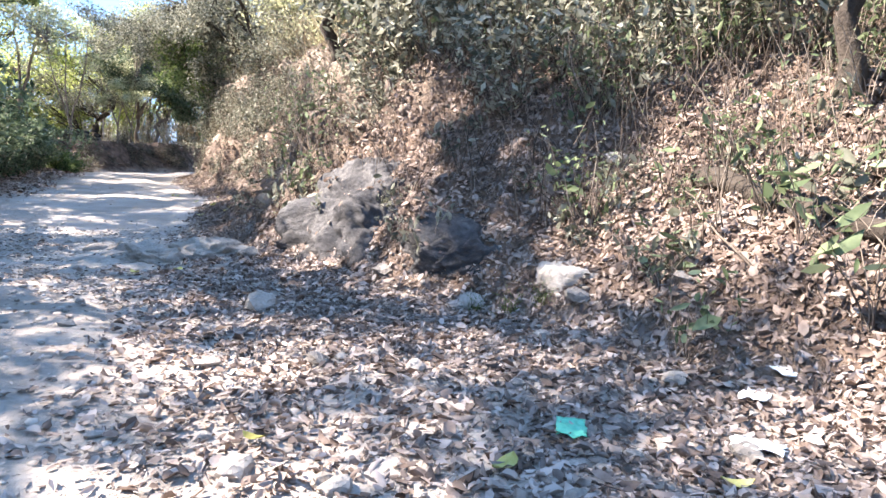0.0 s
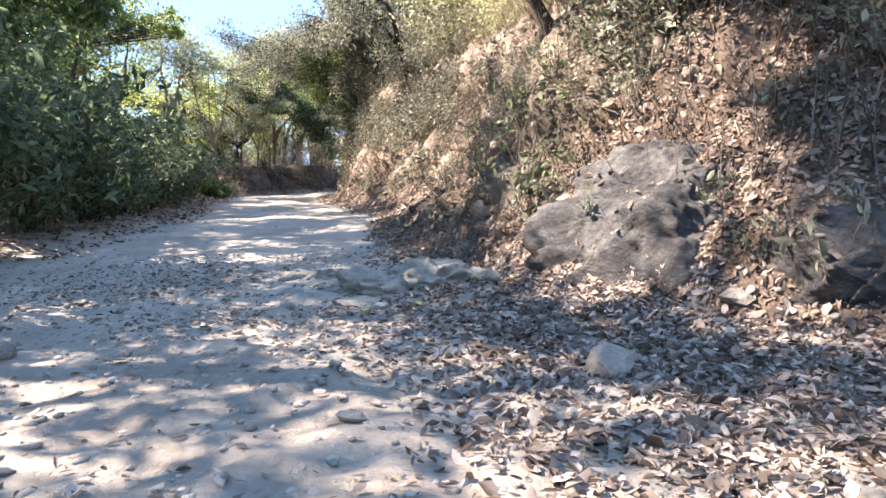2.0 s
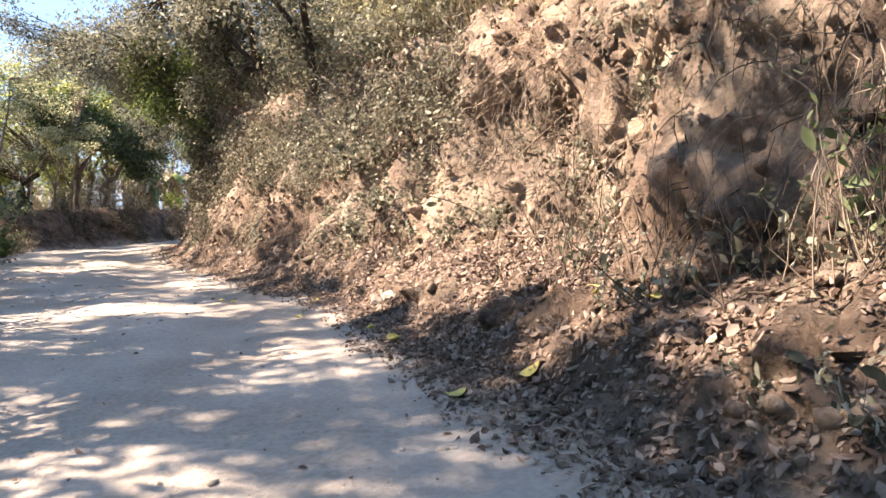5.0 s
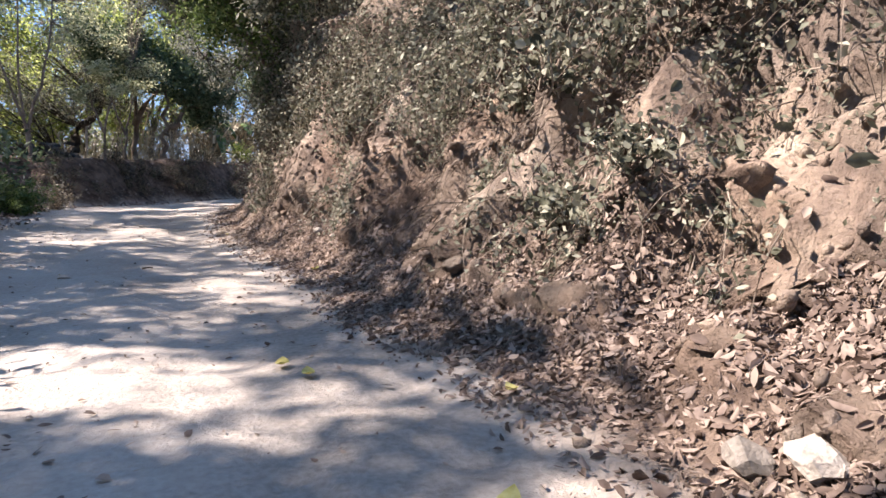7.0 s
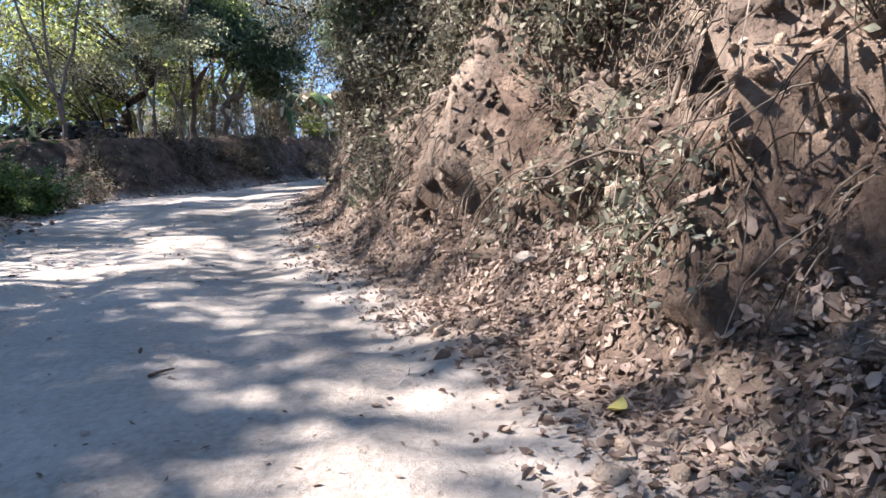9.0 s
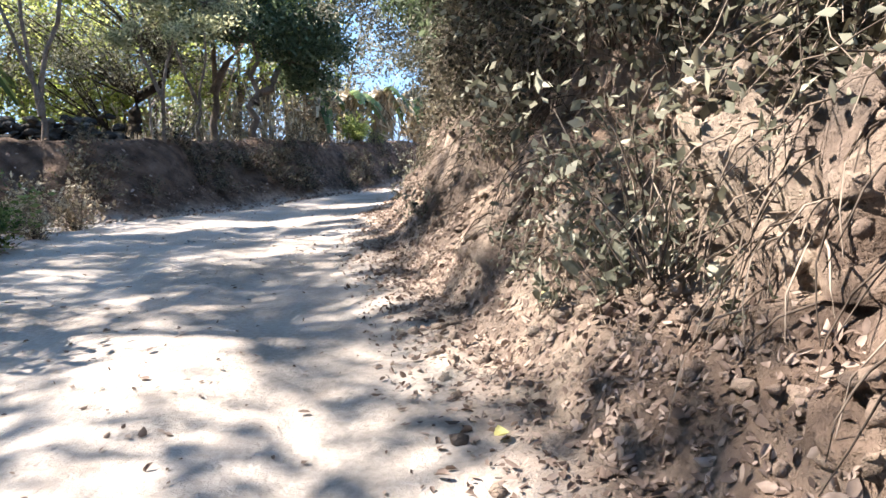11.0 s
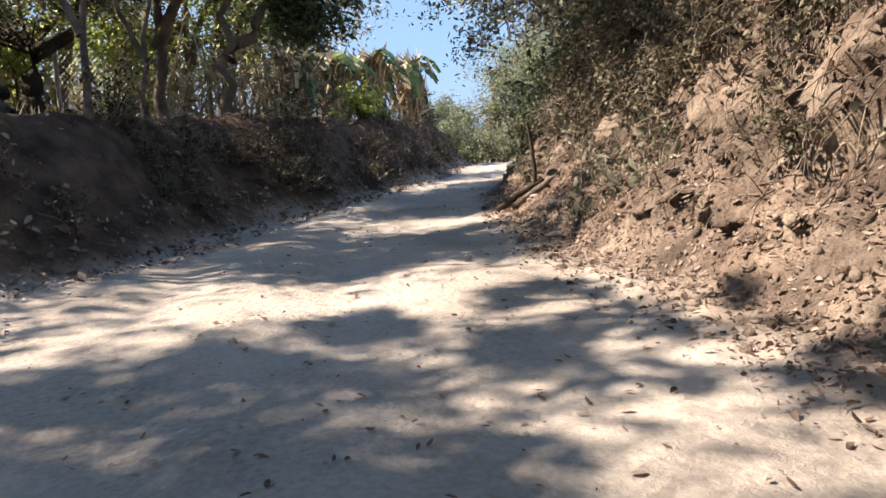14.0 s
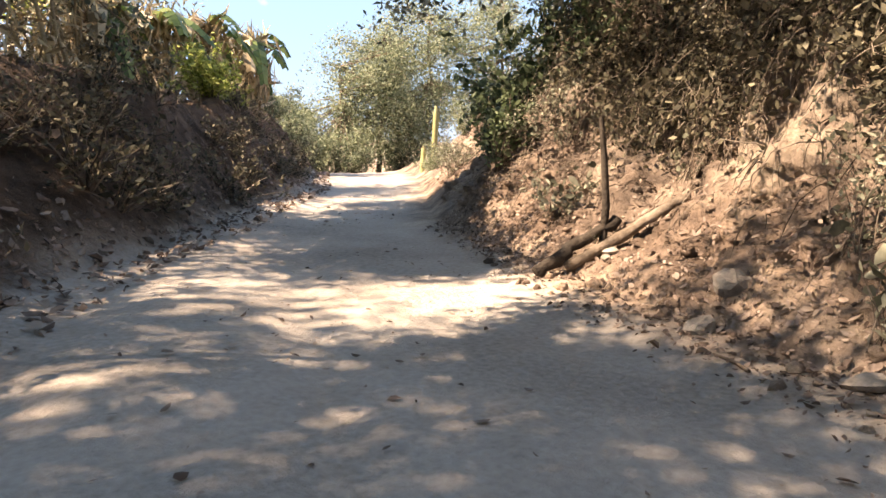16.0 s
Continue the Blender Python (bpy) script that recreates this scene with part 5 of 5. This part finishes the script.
    place(g, [(3.42, 6.5, 1.0), (3.6, 6.35, 0.8), (3.25, 6.75, 0.8)], rs, tilt=8)
    # thin standing stems and hanging roots
    n = 5400
    pts = scatter(rs, n, 0.6, 7.0, -2, 17, lambda x, y: 0.75 + 0 * x)
    lines = [wander(rs, q - [0, 0, 0.03], (rs.normal() * 0.3, rs.normal() * 0.3, 1), rs.uniform(0.2, 0.9), 4, 0.15) for q in pts]
    tagged(new("dry_stems", mesh_of("dry_stems", *tubes(lines, np.tile(np.linspace(0.006, 0.002, 4), (len(lines), 1)), 3), M_TWIG)), "thin dry stems standing on the leafy slope", "stems", kind="stuff")
    gx = []
    for _ in range(4800):
        y = rs.uniform(12, 44)
        gx.append((float(along(R_EDGE, y)) + float(reach(y)) + rs.uniform(-0.35, 3.5), y))
    gx = np.array(gx)
    gz = land(gx[:, 0], gx[:, 1])[0]
    lines = [wander(rs, (a[0], a[1], c - 0.03), (rs.normal() * 0.3 - 0.2, rs.normal() * 0.3, 1), rs.uniform(0.5, 1.7), 5, 0.12, 0.06) for a, c in zip(gx, gz)]
    tagged(new("tall_dry_grass", mesh_of("tall_dry_grass", *tubes(lines, np.tile(np.linspace(0.007, 0.002, 5), (len(lines), 1)), 3), M_STRAW)), "tall straw-coloured grass and stems along the top of the bank", "grass", kind="stuff")
    q = FACE["points"]
    q = q[(vnoise(q[:, 0], q[:, 1], 0.9, 55) > -0.35) & (q[:, 2] > 0.5) & ((q[:, 1] > 20) | (rs.rand(len(q)) < 0.3))]
    qs = q[rs.choice(len(q), 5600, replace=False)]
    lines = [(0, rs.uniform(0.15, 0.75)) for _ in qs]
    hang = []
    for q, (_, ln) in zip(qs, lines):
        out = np.array([-1.0, rs.normal() * 0.5, rs.uniform(-0.2, 0.6)])
        hang.append(wander(rs, q, out, ln, 5, 0.22, 0.55))
    tagged(new("hanging_roots", mesh_of("hanging_roots", *tubes(hang, np.tile(np.linspace(0.006, 0.002, 5), (len(hang), 1)), 3), M_TWIG)), "thin dry roots and creepers hanging down the cut bank", "roots", kind="stuff")
    c = np.concatenate(hang)
    c = c[(c[:, 1] < 32) & (vnoise(c[:, 1], c[:, 2], 0.8, 56) > 0.1)]
    c = c[rs.randint(0, len(c), 16000)] + rs.normal(size=(16000, 3)) * 0.05
    tagged(new("creeper_leaves", mesh_of("creeper_leaves", *leaves(rs, c, 0.05, 0.026, up=0.2, droop=0.3), M_OLIVE)), "dusty creeper leaves hanging over the bank", "creeper", kind="stuff")
    # curtain of dry creepers and roots hanging from the lip of the cut
    y = rs.uniform(13.5, 46, 14000)
    y = y[vnoise(0 * y, y, 0.9, 57) + 0.4 * rs.normal(size=14000) + 0.7 * smooth(24.5, 26, y) - 0.8 * (1 - smooth(17, 20, y)) > -0.05][:5600]
    x = along(R_EDGE, y) + reach(y) - rs.uniform(0.0, 0.65, len(y))
    top = np.stack([x - 0.2, y, land(x, y)[0] - 0.02], 1)
    hang = [wander(rs, q, (-0.7, rs.normal() * 0.5, rs.uniform(-0.6, 0.5)), rs.uniform(0.2, 0.9), 6, 0.42, 0.5) for q in top]
    hang = np.array(hang)
    tagged(new("creeper_stems", mesh_of("creeper_stems", *tubes(hang, np.tile(np.linspace(0.0048, 0.002, 6), (len(hang), 1)), 3), M_TWIG)), "matted dry creeper stems hanging from the lip of the bank", "creeper", kind="stuff")
    # the brown leaves under the lip have their shade mixed into the colour
    for name, mat, low, high, n, label in (("green_creeper", M_OLIVE, 19, 31.5, 21000, "dusty green creeper leaves hanging from the lip of the bank"), ("brown_creeper", M_WITHER, 27, 47, 46000, "withered brown creeper leaves hanging from the lip, coloured as in shade")):
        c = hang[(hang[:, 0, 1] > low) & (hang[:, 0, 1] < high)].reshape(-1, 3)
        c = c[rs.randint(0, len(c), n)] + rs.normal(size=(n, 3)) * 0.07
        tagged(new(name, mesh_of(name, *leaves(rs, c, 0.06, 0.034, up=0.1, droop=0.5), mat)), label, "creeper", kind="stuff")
    # thick roots
    for x, y, ln, way in [(4.05, 16.3, 1.3, (-0.5, -0.3, -1)), (4.2, 16.8, 1.5, (-0.6, 0.2, -1)), (3.6, 15.3, 0.9, (-0.5, -0.4, -0.9)), (4.3, 17.3, 1.2, (-0.6, -0.2, -1)), (3.2, 12.0, 1.0, (-0.7, -0.2, -0.8)), (3.25, 12.3, 0.9, (-0.6, 0.2, -0.9)),
                          (3.9, 20.2, 1.2, (-0.4, 0.1, -1)), (3.75, 24.8, 1.3, (-0.35, 0.05, -1)), (3.9, 25.6, 1.0, (-0.4, 0.1, -1)), (4.8, 38.2, 1.3, (-0.5, 0.1, -1)), (5.4, 40.0, 1.2, (-0.5, 0.2, -1)), (4.1, 19.5, 1.1, (-0.4, -0.2, -1))]:
        r2 = np.random.RandomState(int(y * 10))
        line = wander(r2, (0, 0, 0.05), way, ln * 1.15, 8, 0.3)
        ob = new("bare_root", mesh_of("bare_root", *tubes([line], [np.linspace(0.016, 0.005, 8) * (1 + 0.2 * r2.normal(size=8))], 7), M_BARK2, True))
        ob.location = (x, y, height(x, y))
        tagged(ob, "bare grey root hanging out of the cut bank", "root", "bare roots")


build_near_bank()


# ---- rocks and stones ----
def boulder(name, label, x, y, z, sx, sy, sz, rz, seed, sub=5, rough=0.28, mat=None, tilt=0, group="", lean=0):
    bm = bmesh.new()
    bmesh.ops.create_icosphere(bm, subdivisions=sub, radius=1.0)
    o = Vector((seed * 3.1, seed * 1.7, seed * 0.9))
    cuts = np.random.RandomState(seed).normal(size=(18, 3))
    cuts /= np.linalg.norm(cuts, axis=1)[:, None]
    for v in bm.verts:
        p = v.co.copy()
        for c in cuts:                                # planes of cleavage
            over = p.dot(Vector(c)) - 0.7
            if over > 0:
                p -= Vector(c) * over * 0.95
        f = 1 + rough * 0.4 * noise.noise(p * 1.3 + o) + rough * 0.22 * noise.noise(p * 2.9 + o) + rough * 0.15 * noise.noise(p * 5 + o) + rough * 0.1 * noise.noise(p * 12 + o) + rough * 0.06 * noise.noise(p * 25 + o)
        w = (p.y * 0.8 + p.z * 0.45 + 0.3 * noise.noise(p * 1.6 + o)) * 3.1
        strata = 0.14 * (w - math.floor(w)) ** 2 - 0.06 * max(0.0, 1 - abs(noise.noise(p * 2.3 + o * 2)) * 16)
        v.co = p * (f + strata)
        v.co.x, v.co.y, v.co.z = v.co.x * sx, v.co.y * sy, v.co.z * sz
    me = bpy.data.meshes.new(name)
    bm.to_mesh(me)
    bm.free()
    me.materials.append(mat or M_ROCK)
    for p in me.polygons:
        p.use_smooth = True
    ob = new(name, me)
    ob.matrix_basis = pose(x, y, z, tilt, lean, rz)
    if sub > 5:
        m = ob.matrix_basis
        pts = np.array([(m @ v.co)[:] for v in me.vertices])
        nrm = np.array([(m.to_3x3() @ v.normal)[:] for v in me.vertices])
        LEDGES.append((pts, nrm))
    return tagged(ob, label, "rock", group)


LEDGES = []


def build_rock_leaves():
    rs = np.random.RandomState(79)
    pts, nrm = (np.concatenate(c) for c in zip(*LEDGES))
    keep = rs.rand(len(pts)) < 0.16 * smooth(0.3, 0.8, nrm[:, 2]) * (vnoise(pts[:, 0] + pts[:, 2], pts[:, 1], 3.0, 66) > -0.1)
    p, n = pts[keep], nrm[keep]
    tagged(new("rock_leaves", mesh_of("rock_leaves", *dead_leaves(rs, p + n * 0.006, 0.045, 0.022, n, 0.9), M_DRY)), "dead leaves lodged on the ledges of the boulders", "leaf litter", kind="stuff")


def build_rocks():
    boulder("boulder", "large grey weathered boulder bedded in the foot of the bank", 3.3, 9.3, 0.3, 0.72, 1.22, 0.9, 14, 3, 6, 0.55, tilt=-6, lean=26)
    boulder("boulder", "dark grey cracked boulder at the foot of the bank", 3.52, 7.48, 0.27, 0.46, 0.66, 0.48, 30, 8, 6, 0.4, lean=12)
    boulder("boulder", "pale flat-topped stone lying at the foot of the slope", 3.85, 6.4, 0.26, 0.27, 0.38, 0.22, 20, 12, 4, mat=M_STONE)
    boulder("bedrock", "rough pale bedrock hump in the edge of the track", 1.8, 10.7, -0.1, 0.55, 0.46, 0.25, 20, 15, 5, 1.0, M_STONE)
    boulder("bedrock", "grooved pale bedrock hump in the track", 1.15, 10.5, -0.13, 0.4, 0.3, 0.24, -20, 18, 5, 1.0, M_STONE)
    boulder("bedrock", "rough pale bedrock hump in the edge of the track", 1.85, 11.5, -0.12, 0.32, 0.28, 0.16, 50, 21, 5, 0.8, M_STONE)
    rs = np.random.RandomState(78)
    for i in range(16):
        x, y = rs.uniform(0.3, 2.2), rs.uniform(9.0, 11.8)
        k = rs.uniform(0.08, 0.2)
        boulder("embedded_stone", "pale jagged stone bedded in the track", x, y, height(x, y) - k * 0.15, k * 1.3, k, k * 0.55, rs.uniform(0, 360), 30 + i, 3, 0.5, M_STONE, group="embedded stones")
    rs = np.random.RandomState(77)
    kinds = [pebble_mesh(rs, "stone", M_STONE, sub=2, squash=s, rough=0.45) for s in (0.5, 0.62, 0.75, 0.55)]
    spots = [(2.97, 8.02, 0.22), (3.49, 4.88, 0.13), (3.27, 6.83, 0.2), (3.72, 6.1, 0.17), (1.24, 6.08, 0.14), (1.19, 4.67, 0.16), (1.49, 4.55, 0.1), (4.53, 5.38, 0.12), (4.08, 5.48, 0.14), (3.3, 5.9, 0.12),
             (1.23, 10.94, 0.2), (2.73, 4.31, 0.08), (2.48, 4.22, 0.09), (4.65, 6.94, 0.2), (1.78, 7.44, 0.3), (1.05, 9.62, 0.13), (3.2, 18.65, 0.24), (3.15, 18.9, 0.2), (3.82, 25.66, 0.13), (3.81, 25.8, 0.17),
             (5.92, 43.63, 0.13), (5.85, 43.6, 0.1), (5.48, 42.4, 0.24), (5.14, 42.4, 0.2), (4.84, 41.44, 0.2), (3.9, 25.2, 0.12), (3.5, 26.6, 0.14)]
    for i, (x, y, s) in enumerate(spots):
        ob = new("stone", kinds[i % 4])
        ob.matrix_basis = pose(x, y, height(x, y) + s * 0.12, rs.uniform(-12, 12), rs.uniform(-12, 12), rs.uniform(0, 360)) @ Matrix.Diagonal((s * 1.1, s * 0.85, s, 1))
        tagged(ob, "pale angular stone lying on the ground", "stone", "loose stones")
    for i in range(120):
        y = rs.uniform(2, 12)
        x = float(along(R_EDGE, y)) + rs.uniform(-4.5, 1.2)
        s = 0.05 + 0.09 * rs.rand() ** 2
        ob = new("stone", kinds[i % 4])
        ob.matrix_basis = pose(x, y, height(x, y) + s * 0.15, rs.uniform(-15, 15), rs.uniform(-15, 15), rs.uniform(0, 360)) @ Matrix.Diagonal((s * 1.15, s * 0.85, s, 1))
        tagged(ob, "small grey stone on the stony track", "stone", "small stones")
    for i, q in enumerate(FACE["points"][5::2300]):
        k = rs.uniform(0.05, 0.14)
        boulder("embedded_stone", "earth-stained stone sticking out of the cut bank", q[0], q[1], q[2], k * 1.2, k, k * 0.9, rs.uniform(0, 360), 60 + i, 3, 0.55, M_BSTONE, group="stones in the bank")
    # dark rubble heaped on the far bank
    wall = empty_thing("rubble_wall", -4.2, 43.9, height(-4.2, 43.9), "low dark heap of rubble stones along the bank top", "stone wall")
    o = np.array(wall.location)
    dark = [pebble_mesh(rs, "rubble", M_RUBBLE, sub=2, squash=s, rough=0.5) for s in (0.4, 0.5, 0.62)]
    for i in range(300):
        x = rs.uniform(-7.5, -0.6)
        y = 43.9 + 0.12 * x + 0.9 + rs.normal() * 0.22
        s = rs.uniform(0.16, 0.34)
        ob = new("rubble_stone", dark[i % 3])
        ob.parent = wall
        ob.matrix_basis = Matrix.Translation(-Vector(o)) @ pose(x, y, height(x, y) + rs.uniform(0.02, 0.5) * (1 if i % 3 else 0.3), rs.uniform(-22, 22), rs.uniform(-22, 22), rs.uniform(0, 360)) @ Matrix.Diagonal((s * 1.15, s, s, 1))


build_rocks()
build_rock_leaves()


# ---- fallen wood and scraps ----
def log(name, label, a, b, r, seed, mat, lift=0.0):
    rs = np.random.RandomState(seed)
    a, b = np.array(a, float), np.array(b, float)
    t = np.linspace(0, 1, 10)[:, None]
    line = (a + (b - a) * t)
    line[1:-1] += rs.normal(size=(8, 3)) * r * 0.25
    line -= a
    rad = np.linspace(r, r * 0.8, 10) * (1 + 0.1 * rs.normal(size=10))
    ends = [line[0] - (line[1] - line[0]) * 0.01, line[-1] + (line[-1] - line[-2]) * 0.01]
    full = np.concatenate([[ends[0]], line, [ends[1]]])
    ob = new(name, mesh_of(name, *tubes([full], [np.concatenate([[0.001], rad, [0.001]])], 10), mat, True))
    ob.location = a + [0, 0, lift]
    return tagged(ob, label, "log")


def build_wood():
    h = height
    log("fallen_log", "thick brown fallen log lying on the leafy slope", (4.72, 6.05, h(4.72, 6.05) + 0.05), (4.6, 4.4, h(4.6, 4.4) + 0.07), 0.08, 5, M_BARK)
    log("fallen_pole", "dark weathered pole lying at the edge of the track", (5.55, 44.05, h(5.55, 44.05) + 0.03), (6.15, 43.75, h(6.15, 43.75) + 0.1), 0.055, 6, M_BARK)
    log("fallen_pole", "weathered grey pole lying against the bank", (5.72, 43.9, h(5.72, 43.9) + 0.06), (6.3, 43.25, h(6.3, 43.25) + 0.06), 0.05, 7, M_BARK2)
    ob = empty_thing("leaning_stake", 6.05, 43.8, h(6.05, 43.8) - 0.1, "thin dark stake standing askew beside fallen poles", "stake")
    part("shaft", mesh_of("shaft", *tubes([[(0, 0, 0), (0.0, 0.0, 0.4), (-0.03, 0.03, 0.75), (-0.08, 0.06, 1.1)]], [[0.034, 0.032, 0.028, 0.02]], 8), M_BARK, True), ob)
    rs = np.random.RandomState(41)
    for x, y, ln, a in [(1.5, 6.2, 0.5, 0.3), (2.48, 6.17, 0.45, 0.1), (3.67, 19.8, 0.7, 1.2), (3.2, 20.8, 0.5, 0.5), (0.3, 26.0, 0.18, 0.2), (1.2, 26.4, 0.15, 1.0), (4.7, 41.9, 0.6, 1.0), (4.2, 5.0, 0.9, 1.4), (3.1, 13.5, 0.8, 1.9), (3.3, 16.3, 0.7, 0.9)]:
        line = wander(rs, (0, 0, 0.015), (math.cos(a), math.sin(a), 0), ln, 7, 0.1)
        dx = line[:, :2] + [x, y]
        line[:, 2] += land(dx[:, 0], dx[:, 1])[0] - h(x, y)
        ob = new("twig", mesh_of("twig", *tubes([line], [np.linspace(0.011, 0.005, 7)], 6), M_BARK2, True))
        ob.location = (x, y, h(x, y))
        tagged(ob, "dry crooked twig lying on the ground", "twig", "fallen twigs")

    def scrap(name, label, x, y, w, d, mat, seed):
        rs2 = np.random.RandomState(seed)
        n = 9
        gx, gy = np.meshgrid(np.linspace(-w / 2, w / 2, n), np.linspace(-d / 2, d / 2, n), indexing="ij")
        gx, gy = gx + rs2.normal(size=gx.shape) * w * 0.035, gy + rs2.normal(size=gx.shape) * d * 0.035
        gz = 0.02 + 0.025 * np.abs(vnoise(gx * 9, gy * 9, 1.5, seed)) + rs2.uniform(0, 0.008, gx.shape)
        v = np.stack([gx, gy, gz], -1).reshape(-1, 3)
        i = (np.arange(n - 1)[:, None] * n + np.arange(n - 1)).ravel()
        ob2 = new(name, mesh_of(name, v, np.stack([i, i + 1, i + n + 1, i + n], 1), mat))
        sol = ob2.modifiers.new("thickness", "SOLIDIFY")
        sol.thickness = 0.003
        ob2.matrix_basis = pose(x, y, h(x, y), 0, 0, rs2.uniform(0, 360))
        tagged(ob2, label, "litter")

    scrap("paper_scrap", "crumpled white paper scrap among dead leaves", 3.68, 4.53, 0.2, 0.13, M_PAPER, 1)
    scrap("paper_scrap", "crumpled white paper scrap among dead leaves", 3.2, 4.1, 0.2, 0.11, M_PAPER, 2)
    scrap("paper_scrap", "small white paper scrap among dead leaves", 3.93, 4.58, 0.12, 0.08, M_PAPER, 3)
    scrap("plastic_scrap", "crumpled bright green plastic scrap on the ground", 2.6, 4.57, 0.19, 0.13, M_PLASTIC, 4)
    # fresh yellow leaves
    for x, y, s in [(1.31, 4.96, 0.1), (2.14, 4.35, 0.14), (2.9, 3.94, 0.13), (3.1, 15.26, 0.16), (2.44, 17.04, 0.18), (2.56, 17.78, 0.14), (2.51, 15.2, 0.16), (3.08, 14.73, 0.15), (2.05, 15.39, 0.15), (1.9, 21.26, 0.13), (2.0, 21.0, 0.12),
                    (2.3, 19.2, 0.14), (1.6, 11.2, 0.12), (0.9, 9.4, 0.12), (1.3, 9.5, 0.12), (2.9, 20.2, 0.1), (3.0, 24.8, 0.12), (3.4, 31.2, 0.1), (2.7, 30.2, 0.1)]:
        r2 = np.random.RandomState(int(x * 100 + y * 10))
        t = np.linspace(-1, 1, 7)
        v, f = [], []
        for k in t:
            w = 0.32 * (1 - k * k) ** 0.7 * (1 - 0.25 * k)
            z = 0.18 * k * k
            v += [(k * 0.5 * s, -w * s, (z + 0.06) * s), (k * 0.5 * s, 0, z * s), (k * 0.5 * s, w * s, (z + 0.06) * s)]
        f = [[3 * i + j, 3 * i + 3 + j, 3 * i + 4 + j, 3 * i + 1 + j] for i in range(6) for j in range(2)]
        ob = new("yellow_leaf", mesh_of("yellow_leaf", v, f, M_YELLOW, True))
        gx, gy = (height(x + 0.1, y) - height(x - 0.1, y)) / 0.2, (height(x, y + 0.1) - height(x, y - 0.1)) / 0.2
        ob.matrix_basis = pose(x, y, h(x, y) + 0.025) @ Vector((-gx, -gy, 1)).to_track_quat("Z", "Y").to_matrix().to_4x4() @ pose(0, 0, 0, 0, 0, r2.uniform(0, 360))
        tagged(ob, "fresh yellow-green leaf lying on brown litter", "leaf", "yellow leaves")


build_wood()
